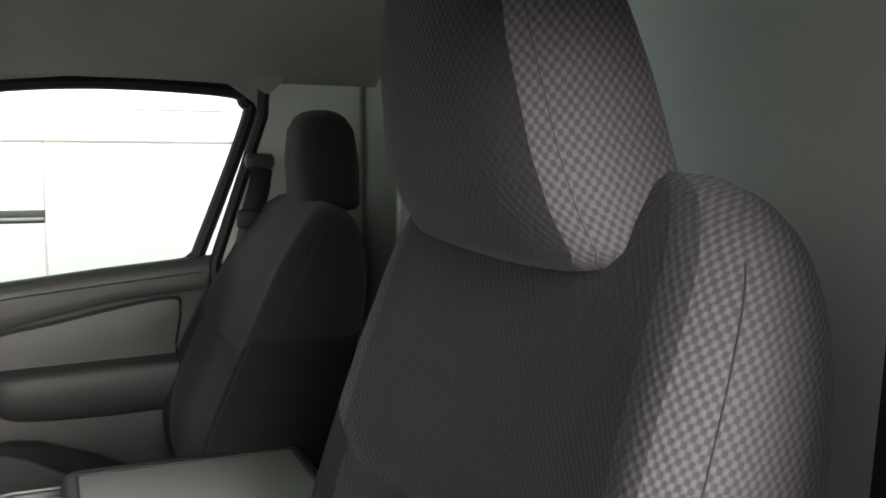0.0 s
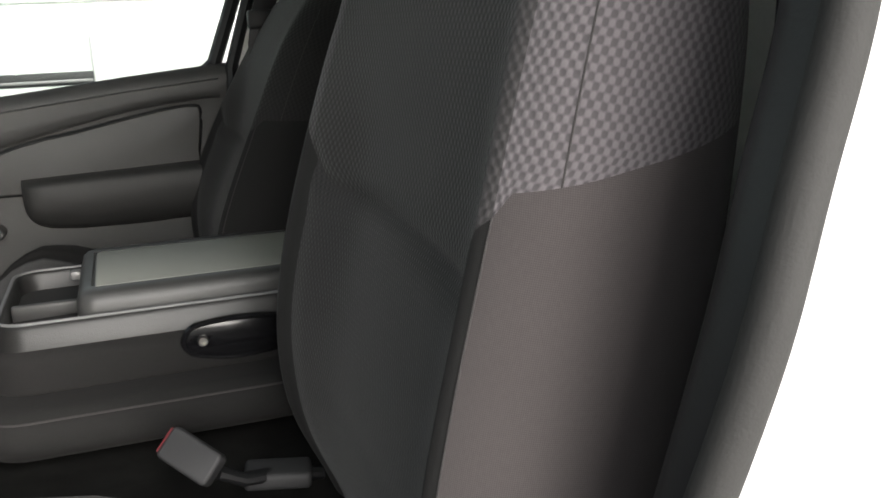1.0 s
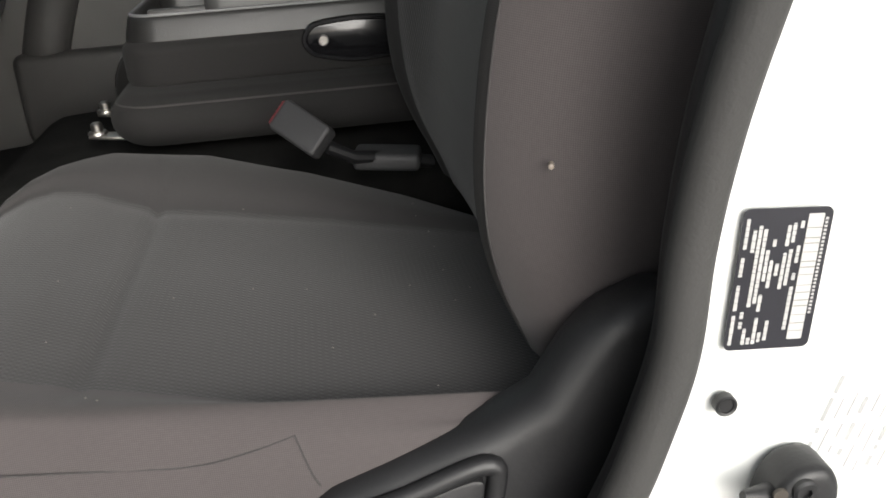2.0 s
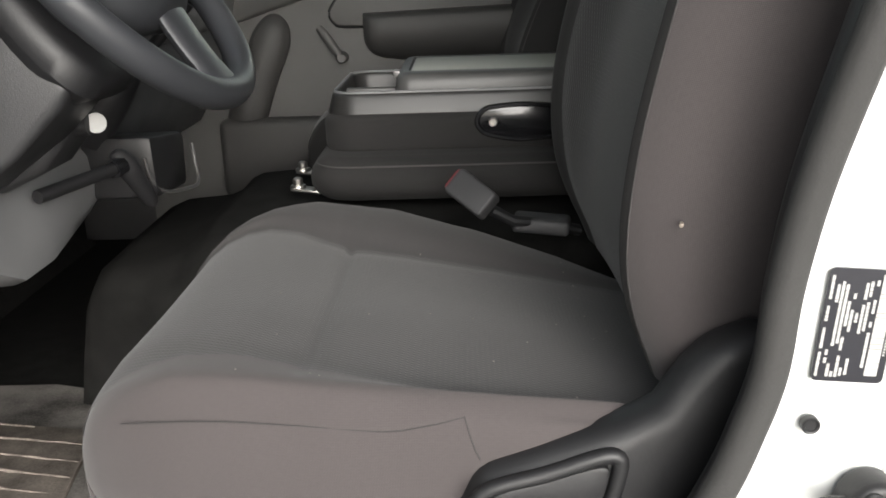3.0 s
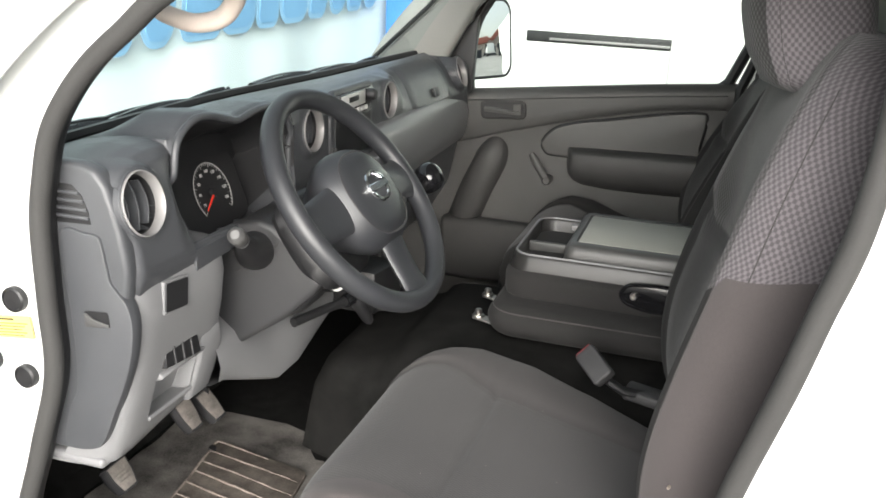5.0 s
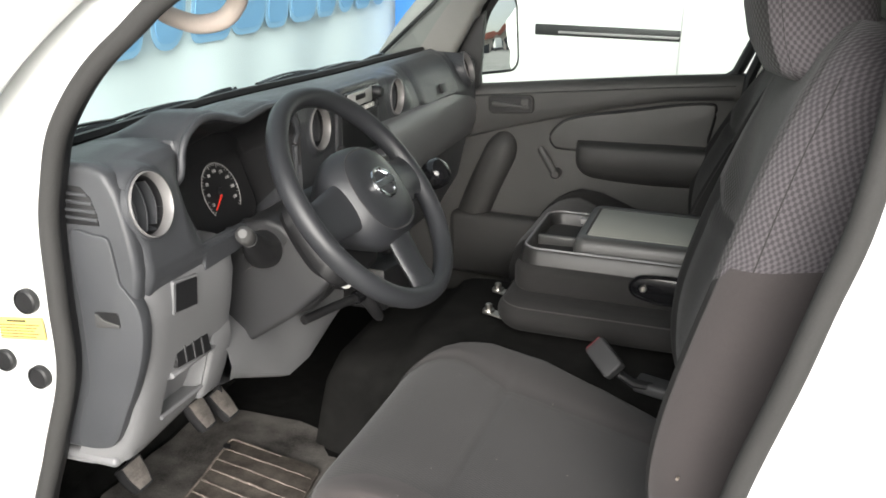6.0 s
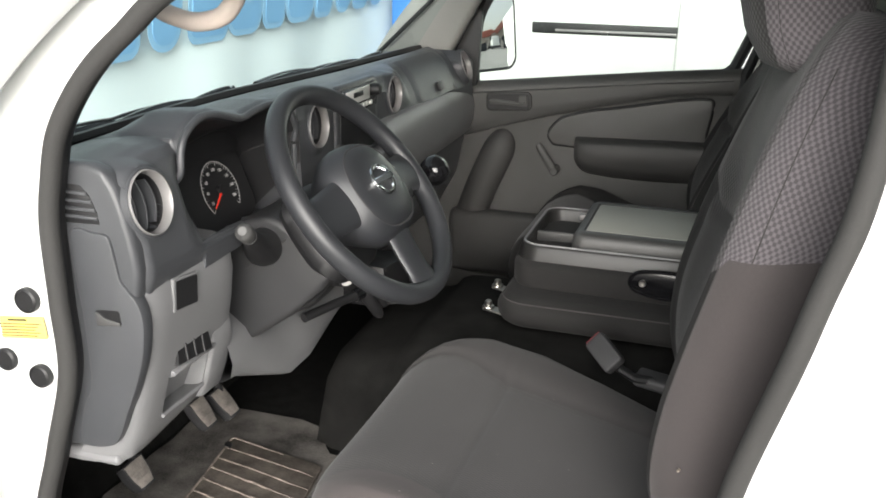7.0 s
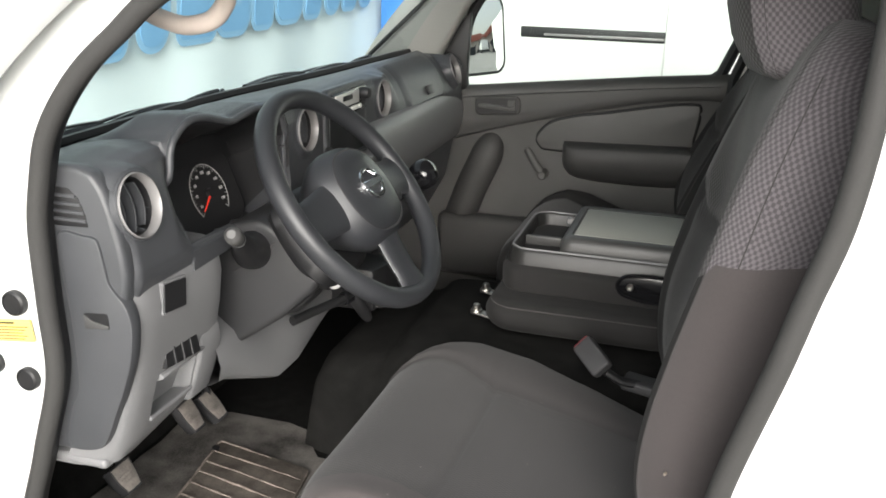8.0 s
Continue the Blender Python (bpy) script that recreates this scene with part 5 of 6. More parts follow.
# ---- dashboard ----
def dashboard():
    d = thing("dashboard", (-0.3, 0, 0.9), "charcoal and light grey plastic dashboard with round vents", "dashboard")
    # upper body: profile (x, z) from the glass over the crest and down the face
    LIP = [(-0.575, 1.355), (-0.568, 1.385), (-0.555, 1.405), (-0.52, 1.421), (-0.48, 1.42), (-0.44, 1.410), (-0.406, 1.402), (-0.37, 1.406), (-0.33, 1.409), (-0.285, 1.404), (-0.255, 1.388), (-0.235, 1.355)]

    def crest(y):
        return 1.398 - 0.012 * max(0, abs(y) - 0.62) / 0.1 - 0.006 * max(0.0, min(1.0, (y + 0.2) / 0.15))

    def profile(y, hole):
        xw = lerp(GLASS_FOOT, y)
        zc = crest(y)
        f = -0.205 + (-0.012 if y < 0 else 0.02) * (y / 0.7) ** 2 - 0.03 * max(0, (-0.66 - y) / 0.045) ** 2
        if hole:
            zl = lerp(LIP, y)
            zt = max(zl + 0.004, zc)
            o = lerp([(-0.575, 0.027), (-0.48, 0.024), (-0.42, 0.012), (-0.36, 0.0)], y)
            return [(xw, 1.378), (xw + 0.035, 1.390), (-0.29, zt - 0.004), (-0.25, zt), (-0.222, zt), (-0.208, zl - 0.003), (-0.215, zl - 0.012), (-0.27, zl - 0.03), (-0.315, zl - 0.055), (-0.322, 1.29), (-0.30, 1.205), (-0.27, 1.2), (-0.225 + o, 1.236 + 0.7 * o), (-0.21 + o, 1.231 + 0.7 * o), (-0.21 + o, 1.222), (-0.25, 1.18)]
        lean = max(0.0, min(1.0, (y - 0.25) / 0.06)) * max(0.0, min(1.0, (0.72 - y) / 0.03))
        if lean > 0:
            g = [(xw, 1.378), (min(xw + 0.035, -0.3), 1.388), (-0.285, zc), (f - 0.075, zc), (f - 0.06, zc - 0.003), (f - 0.048, zc - 0.009), (f - 0.038, zc - 0.018), (f - 0.026, 1.36), (f - 0.016, 1.343), (f - 0.006, 1.322), (f + 0.002, 1.298), (f + 0.002, 1.27), (f + 0.002, 1.25), (f, 1.235), (f - 0.008, 1.215), (f - 0.05, 1.19)]
            h = upright(y, xw, zc, f)
            return [(a_[0] + (b_[0] - a_[0]) * lean, a_[1] + (b_[1] - a_[1]) * lean) for a_, b_ in zip(h, g)]
        if y < -0.5:
            e = -0.012 * (max(0.0, -0.688 - y) / 0.016) ** 2
            r = -0.03 * max(0.0, min(1.0, (y + 0.612) / 0.04)) ** 2
            return [(xw, 1.378), (min(xw + 0.035, -0.3), 1.388), (-0.28, zc), (-0.245, zc - 0.001), (-0.224 + 0.5 * e, zc - 0.006), (-0.211 + e + 0.2 * r, zc - 0.017), (-0.204 + e + 0.5 * r, zc - 0.033), (-0.2 + e + 0.8 * r, 1.352), (-0.197 + e + 0.9 * r, 1.342), (-0.191 + e + 0.9 * r, 1.32), (-0.186 + e + 0.7 * r, 1.297), (-0.182 + e + 0.4 * r, 1.275), (-0.18 + e + 0.15 * r, 1.26), (-0.182 + e, 1.245), (-0.19 + e, 1.222), (-0.24, 1.19)]
        return upright(y, xw, zc, f)

    def upright(y, xw, zc, f):
        return [(xw, 1.378), (min(xw + 0.035, -0.3), 1.388), (-0.28, zc), (-0.25, zc), (f - 0.015, zc - 0.006), (f - 0.005, zc - 0.018), (f, zc - 0.035), (f, 1.355), (f, 1.345), (f, 1.32), (f, 1.295), (f + 0.002, 1.27), (f + 0.002, 1.25), (f, 1.235), (f - 0.008, 1.215), (f - 0.05, 1.19)]
    # round vents: centre, outward direction, radius of the ring
    VENTS = ((Vector((-0.1955, -0.667, 1.3385)), (1, 0.0, 0.22), 0.042), (Vector((-0.204, -0.168, 1.343)), (1, 0.0, 0.06), 0.039), (Vector((-0.204, 0.203, 1.343)), (1, 0.0, 0.06), 0.039), (Vector((-0.19, 0.684, 1.348)), (1, 0.05, 0.35), 0.039))
    SUB = 5
    cols = [(y, False) for y in np.linspace(-0.705, -0.575, 34)] + [(-0.573, True)] + [(y, True) for y in np.linspace(-0.565, -0.245, 40)] + [(-0.237, True), (-0.235, False)] + [(y, False) for y in np.linspace(-0.23, 0.73, 240)]
    rows = []
    for y, hole in cols:
        q = profile(y, hole)
        fine = [(q[i // SUB][0] + (q[i // SUB + 1][0] - q[i // SUB][0]) * (i % SUB) / SUB, q[i // SUB][1] + (q[i // SUB + 1][1] - q[i // SUB][1]) * (i % SUB) / SUB) for i in range((len(q) - 1) * SUB)] + [q[-1]]
        row = []
        for i, (x, z) in enumerate(fine):
            for c, n, r in VENTS:
                far = math.hypot(y - c.y, z - c.z) / r
                if far < 0.93 and i > 3 * SUB:
                    x = c.x - 0.05
                elif far < 1.25 and i > 3 * SUB:
                    # the face swells a little round each ring
                    x = max(x, x + (c.x + 0.001 - n[2] * (z - c.z) - x) * min(1.0, (1.25 - far) / 0.16))
            row.append((x, y, z))
        rows.append(row)
    lining = [i for i, (y, hole) in enumerate(cols[:-1]) if hole or cols[i + 1][1]]
    part("upper_body", sheet(rows, lambda i, j: not (i in lining and 5 * SUB <= j < 10 * SUB)), DARK, d, "charcoal grained plastic upper dash")
    part("hood_lining", sheet(rows, lambda i, j: i in lining and 5 * SUB <= j < 10 * SUB), BLACK, d, "matt black lining of the instrument hood")
    rim = [(x, -0.577, z) for x, z in ((-0.191, 1.25), (-0.192, 1.265), (-0.203, 1.287), (-0.216, 1.31), (-0.223, 1.335))] + [(-0.212, y, z - 0.004) for y, z in LIP] + [(-0.217, -0.233, z) for z in (1.333, 1.31, 1.285, 1.26, 1.236)]
    part("hood_rim", tube(spline(rim, 5), 0.0055, sides=12), DARK, d)
    part("hood_sill", tube(spline([(-0.194, -0.575, 1.252), (-0.195, -0.5, 1.25), (-0.203, -0.43, 1.241), (-0.215, -0.35, 1.234), (-0.22, -0.235, 1.242)], 5), 0.005, sides=8), DARK, d)
    # end cap at the driver's door
    cap = [(-0.372, 1.38), (-0.30, 1.394), (-0.243, 1.394), (-0.222, 1.387), (-0.209, 1.368), (-0.2, 1.34), (-0.193, 1.312), (-0.188, 1.285), (-0.186, 1.262), (-0.19, 1.235), (-0.2, 1.19), (-0.211, 1.13), (-0.244, 1.04), (-0.264, 1.008), (-0.28, 1.0), (-0.345, 0.998), (-0.37, 1.0)]
    e = part("end_cap", prism(cap, "y", -0.7165, -0.69, 0.008, 3), DARK, d, "charcoal dash end panel")
    fuse = [(-0.279, 1.304, 0), (-0.24, 1.309, 0), (-0.226, 1.308, 0), (-0.219, 1.3, 0), (-0.213, 1.266, 0), (-0.21, 1.25, 0), (-0.2, 1.238, 0), (-0.187, 1.221, 0), (-0.182, 1.193, 0), (-0.188, 1.15, 0), (-0.202, 1.108, 0), (-0.219, 1.068, 0), (-0.234, 1.032, 0), (-0.248, 1.014, 0), (-0.274, 1.006, 0), (-0.294, 1.008, 0), (-0.299, 1.022, 0), (-0.287, 1.067, 0), (-0.272, 1.103, 0), (-0.272, 1.2, 0)]
    part("fuse_cover", prism([(q.x, q.y) for q in spline(fuse, 4, True)], "y", -0.7205, -0.70, 0.003, 2), DARK, e)
    fin = facing((-0.232, -0.7206, 1.199), (0, -1, 0), (-0.1, 0, 1))
    part("finger_recess", plate(rounded(0.036, 0.021, 0.004, 4), fin, 0, 0.0012, 0.0004), BLACK, e)
    part("finger_lip", plate([(-0.0175, -0.01), (0.0175, -0.01), (0.0175, -0.0055), (-0.004, 0.0005), (-0.0135, 0.0085), (-0.0175, 0.008)], fin, 0.001, 0.003, 0.001, 2), CONSOLE, e, "pale moulded finger lip")
    gr = part("side_grille", prism([(-0.283, 1.368), (-0.256, 1.367), (-0.243, 1.355), (-0.235, 1.335), (-0.233, 1.32), (-0.284, 1.318)], "y", -0.7175, -0.70, 0.0005), BLACK, e, "black side window demister grille")
    for z, x1 in ((1.3575, -0.246), (1.3475, -0.24), (1.3375, -0.236), (1.3275, -0.234)):
        part("slat", box(((x1 - 0.283) / 2, -0.7172, z), (x1 + 0.283, 0.005, 0.0042), 0.001), DARK, gr)
    # lower body in light grey: knee panel by the door
    knee, PY, PZ = [], (-0.655, -0.556), (1.092, 1.03)
    for y, o in ((-0.713, -0.075), (-0.7125, -0.045), (-0.711, -0.026), (-0.706, -0.012), (-0.697, -0.005), (-0.683, -0.0015), (-0.668, 0.0), (PY[0], 0.0), (-0.63, 0.0), (-0.605, 0.0), (-0.58, 0.0), (PY[1], 0.0), (-0.53, 0.0), (-0.506, -0.0015), (-0.5, -0.004), (-0.4965, -0.009), (-0.4945, -0.018), (-0.493, -0.06)):
        t = (y + 0.71) / 0.2
        knee.append([(-0.25 + 0.5 * o, y, 1.249), (-0.205 + o, y, 1.248), (-0.192 + o, y, 1.2425), (-0.186 + o, y, 1.23), (-0.182 + o, y, 1.2), (-0.188 + o, y, 1.15), (-0.2 + o, y, PZ[0]), (-0.217 + o, y, PZ[1]), (-0.228 + o, y, 1.0 + 0.012 * t), (-0.237 + o, y, 0.982 + 0.02 * t), (-0.262 + o, y, 0.976 + 0.022 * t), (-0.33, y, 0.985 + 0.022 * t)])
    ys = [c_[0][1] for c_ in knee]
    hole = lambda i, j: PY[0] - 0.001 < ys[i] and ys[i + 1] < PY[1] + 0.001 and j == 6
    kp = part("knee_panel", sheet(knee, lambda i, j: not hole(i, j)), GREY, d, "light grey plastic knee panel")
    # open coin pocket behind the panel's face
    mouth = [Vector((-0.2, PY[0], PZ[0])), Vector((-0.2, PY[1], PZ[0])), Vector((-0.217, PY[1], PZ[1])), Vector((-0.217, PY[0], PZ[1]))]
    back = [p + Vector((-0.016 if p.z > 1.06 else -0.026, 0.004 if p.y < -0.6 else -0.006, -0.002)) for p in mouth]
    bm = bmesh.new()
    vf, vb = [bm.verts.new(p) for p in mouth], [bm.verts.new(p) for p in back]
    for i in range(4):
        bm.faces.new((vf[i], vf[(i + 1) % 4], vb[(i + 1) % 4], vb[i]))
    bm.faces.new(vb)
    part("coin_pocket", bm, GREY, kp, "open coin pocket")
    part("pocket_lip", tube([mouth[3] + Vector((0.001, 0, 0)), mouth[2] + Vector((0.001, 0, 0))], 0.0035, sides=8), GREY, kp)
    part("knee_base", box((-0.308, -0.672, 0.984), (0.12, 0.085, 0.016), 0.007, 3), GREY, kp)
    # blank switch, heater grille and coin tray let into the knee panel
    mt = facing((-0.1835, -0.626, 1.206), (1, 0, 0.02), (0, 0.12, 1))
    part("switch_frame", plate(rounded(0.057, 0.046, 0.004, 3), mt, -0.01, 0.0025, 0.0012), GREY, kp)
    part("switch_blank", plate(rounded(0.05, 0.039, 0.003, 3), mt, -0.01, 0.0036, 0.001), BLACK, kp, "dark blank switch cover")
    mt = facing((-0.1945, -0.603, 1.113), (1, 0, 0.2), (0, 0.1, 1))
    gr = part("heater_grille", plate([(-0.04, -0.013), (0.041, -0.013), (0.038, 0.013), (-0.037, 0.013)], mt, -0.01, 0.003, 0.001), BLACK, kp, "black slotted heater outlet")
    for k in range(3):
        part("slat", plate(rounded(0.004, 0.025, 0.001, 2, -0.02 + 0.02 * k, 0), mt, 0.003, 0.0055, 0.001), MIDGREY, gr)
    # overhanging shelf, a proud strip beside it and the coin pocket between
    part("shelf", prism([(-0.225, 1.1), (-0.196, 1.098), (-0.192, 1.094), (-0.194, 1.09), (-0.215, 1.082)], "y", -0.65, -0.545, 0.002, 2), GREY, kp)
    part("strip", prism([(-0.25, 1.14), (-0.205, 1.135), (-0.196, 1.115), (-0.194, 1.09), (-0.208, 1.04), (-0.221, 1.004), (-0.26, 1.0)], "y", -0.553, -0.497, 0.006, 3), GREY, kp)
    # skirt under the column, light grey, with a shelf and an underside that falls away to the middle
    skirt = []
    for k in range(13):
        y, t = -0.512 + 0.0378 * k, min(1, max(0, k - 0.6) / 4.4)
        u = max(0.0, (k - 7) / 5)
        skirt.append([(-0.30, y, 1.13 - 0.04 * t), (-0.235, y, 1.105 - 0.04 * t), (-0.21, y, 1.09 - 0.055 * t), (-0.196 - 0.01 * u, y, 1.07 - 0.07 * t), (-0.19 - 0.02 * u, y, 1.045 - 0.075 * t), (-0.195 - 0.03 * u, y, 1.022 - 0.08 * t + 0.008 * u), (-0.21 - 0.04 * u, y, 1.012 - 0.076 * t + 0.01 * u), (-0.235 - 0.04 * u, y, 1.01 - 0.076 * t + 0.012 * u), (-0.36, y, 1.0 - 0.06 * t)])
    part("column_skirt", sheet(skirt), GREY, d, "light grey plastic skirt below the column")
    part("skirt_end", prism([(q[0], q[2]) for q in skirt[-1]], "y", -0.06, -0.054, 0.002, 1), MIDGREY, d)
    # middle stack
    mid = [[(-0.21, y, 1.25), (-0.192, y, 1.235), (-0.188, y, 1.20), (-0.20, y, 1.12), (-0.23, y, 1.02), (-0.26, y, 0.94), (-0.36, y, 0.90)] for y in np.linspace(-0.16, 0.2, 10)]
    part("lower_console", sheet(mid), DARK, d)
    loop = spline([(-0.13, -0.075, 1.03), (-0.125, -0.07, 0.995), (-0.115, -0.045, 0.975), (-0.105, 0.01, 0.965), (-0.1, 0.06, 0.962), (-0.105, 0.075, 0.985), (-0.11, 0.08, 1.02)], 5)
    part("console_pocket", prism([(-0.07, 0.97), (0.07, 0.958), (0.078, 1.04), (-0.075, 1.06)], "x", -0.22, -0.118, 0.01, 2), BLACK, d, "black pocket at the foot of the console")
    part("pocket_rim", tube(loop, 0.0026, sides=8), CONSOLE, d, "thin pale rim")
    part("heater_panel", box((-0.19, 0.06, 1.232), (0.03, 0.2, 0.045), 0.006, 3, rot=(0, 12, 0)), GREY, d, "light grey heater control panel")
    part("ashtray", box((-0.186, 0.165, 1.222), (0.03, 0.07, 0.04), 0.006, 3, rot=(0, 12, 0)), GREY, d)
    # radio opening
    fr = part("radio_frame", prism(rounded(0.2, 0.155, 0.02, 5, 0.0, 1.322), "x", -0.215, -0.199, 0.006, 3), DARK, d)
    part("radio_well", prism(rounded(0.168, 0.132, 0.008, 3, 0.0, 1.324), "x", -0.205, -0.1975, 0.001), BLACK, fr)
    part("radio", box((-0.199, 0.0, 1.366), (0.014, 0.16, 0.046), 0.003), GLOSS_BLACK, fr, "black radio with a pale fascia")
    part("radio_face", box((-0.1915, -0.018, 1.374), (0.004, 0.112, 0.026), 0.002), PALE, fr)
    part("radio_display", box((-0.1893, -0.02, 1.377), (0.002, 0.045, 0.01), 0.001), BLACK, fr)
    part("radio_knob", turned((-0.192, 0.056, 1.376), (1, 0, 0), [(0.0, 0.016), (0.009, 0.016), (0.0115, 0.012), (0.0115, 0.0)], 18), BLACK, fr)
    for k in range(7):
        part("radio_button", box((-0.1915, -0.062 + 0.0175 * k, 1.353), (0.005, 0.012, 0.009), 0.002), PALE, fr)
    part("pocket_lip", box((-0.196, 0.0, 1.262), (0.012, 0.166, 0.008), 0.003), DARK, fr)
    # glove lid and the pale band below it
    lid = []
    for y in np.linspace(0.335, 0.61, 14):
        q = profile(y, False)[4:11]
        edge = 0.004 if 0.34 < y < 0.605 else -0.002
        lid.append([(q[0][0], y, q[0][1] - 0.002)] + [(x + edge * 0.8, y, z + edge * 0.6) for x, z in q] + [(q[-1][0], y, q[-1][1] - 0.002)])
    part("glove_lid", sheet(lid), DARK, d)
    part("glove_latch", box((-0.1935, 0.492, 1.322), (0.008, 0.034, 0.022), 0.002, rot=(0, -22, 0)), BLACK, d)
    band = []
    for y in np.linspace(0.11, 0.735, 24):
        b = 0.010 * (y / 0.7) ** 2
        t = (y - 0.11) / 0.62
        band.append([(-0.215 - b, y, 1.304), (-0.193 - b, y, 1.302), (-0.184 - b, y, 1.297), (-0.174 - b, y, 1.275), (-0.166 - b, y, 1.24), (-0.168 - b, y, 1.205), (-0.178 - b, y, 1.17), (-0.205 - b, y, 1.15), (-0.25 - b, y, 1.145)])
    part("pale_band", sheet(band), GREY, d, "light grey curved dash band")
    under = [[(-0.215, y, 1.2), (-0.205, y, 1.15), (-0.225, y, 1.05), (-0.28, y, 0.95), (-0.4, y, 0.9)] for y in np.linspace(0.18, 0.735, 12)]
    part("lower_glove", sheet(under), DARK, d)
    def vent(c, n, r):
        v = part("vent", turned(c, n, [(r * 1.1, -0.006), (r * 1.07, 0.0015), (r * 1.03, 0.003), (r * 0.99, 0.002), (r * 0.98, -0.01)], 48), DARK, d, "round air vent with a silver ring")
        part("vent_ring", turned(c, n, [(r * 1.0, 0.0005), (r * 0.985, 0.004), (r * 0.955, 0.005), (r * 0.925, 0.003), (r * 0.905, -0.005), (r * 0.895, -0.009), (r * 0.91, -0.012)], 48), SILVER, v, "silver painted ring")
        part("vent_well", turned(c, n, [(r * 0.9, -0.008), (r * 0.86, -0.03), (r * 0.6, -0.042), (0, -0.045)], 40), BLACK, v, "black vent barrel")
        m = facing(c, Vector(n).normalized())
        for k in (-0.55, -0.08, 0.4):
            qs = np.linspace(-1, 1, 11)
            tall = r * 0.76 * math.sqrt(max(0.05, 1 - (k + 0.1) ** 2))
            bow = [(r * (k + 0.3 * math.cos(1.25 * q) - 0.15), tall * q) for q in qs]
            part("slat", plate([(x - 0.0013, y) for x, y in bow] + [(x + 0.0013, y) for x, y in bow[::-1]], m, -0.03, -0.009, 0.0005), DARK, v)
    for c, n, r in VENTS:
        vent(c, n, r)
    part("hazard_button", turned((-0.196, -0.095, 1.283), (1, 0, 0), [(0, 0.006), (0.011, 0.006), (0.014, 0.003), (0.014, -0.004)], 20), MIDGREY, d)

    # instrument cluster
    nrm = Vector((0.93, 0, 0.36))
    mc = facing((-0.300, -0.40, 1.262), nrm)
    cl = part("gauge_panel", plate(rounded(0.30, 0.125, 0.03, 5), mc, -0.01, 0.0, 0.003), BLACK, d, "black instrument cluster with white scale")
    mt = facing(Vector((-0.2985, -0.341, 1.261)), nrm)
    ring = [(0.049 * math.cos(radians(a_)), 0.049 * math.sin(radians(a_))) for a_ in range(-40, 221, 6)]
    pts = [mt @ Vector((x, y, 0.0015)) for x, y in ring]
    part("dial_ring", tube(pts, 0.0006, sides=5), PRINT, cl)
    for k in range(37):
        a_ = radians(218 - k * 258 / 36)
        r0 = 0.0415 if k % 4 == 0 else 0.0447
        part("dial_tick", tube([mt @ Vector((r0 * math.cos(a_), r0 * math.sin(a_), 0.0012)), mt @ Vector((0.0482 * math.cos(a_), 0.0482 * math.sin(a_), 0.0012))], 0.00045, sides=4), PRINT, cl)
    for k in range(9):
        a_ = radians(218 - (k + 0.5) * 258 / 9)
        cu = bpy.data.curves.new("figures", "FONT")
        cu.body, cu.size, cu.align_x, cu.align_y, cu.extrude = str(20 * (k + 1)), 0.0075, "CENTER", "CENTER", 0.0003
        tmp = bpy.data.objects.new("figures", cu)
        me = tmp.to_mesh().copy()
        tmp.to_mesh_clear()
        bpy.data.objects.remove(tmp)
        me.transform(mt @ Matrix.Translation((0.0355 * math.cos(a_), 0.0355 * math.sin(a_), 0.0012)))
        part("dial_number", me, PRINT, cl)
    a_ = radians(214)
    part("needle", tube([mt @ Vector((0, 0, 0.004)), mt @ Vector((0.041 * math.cos(a_), 0.041 * math.sin(a_), 0.004))], [0.0022, 0.0012], sides=6), NEEDLE, cl)
    part("needle_hub", turned(mt @ Vector((0, 0, 0)), nrm, [(0.009, 0), (0.008, 0.006), (0, 0.006)], 18), BLACK, cl)
    for x in (-0.022, 0.03):
        part("trip_knob", turned(mt @ Vector((x, -0.062, 0)), nrm, [(0.007, 0), (0.006, 0.012), (0, 0.013)], 14), DARK, cl)
    part("trim_line", tube([(-0.232, -0.555, 1.33), (-0.232, -0.535, 1.24)], 0.0022, sides=6), MIDGREY, cl)
    return d


dashboard()


# ---- steering ----
WC = Vector((-0.032, -0.368, 1.292))
WN = Vector((math.cos(radians(38.6)), -0.03, math.sin(radians(38.6)))).normalized()
WM = facing(WC, WN)


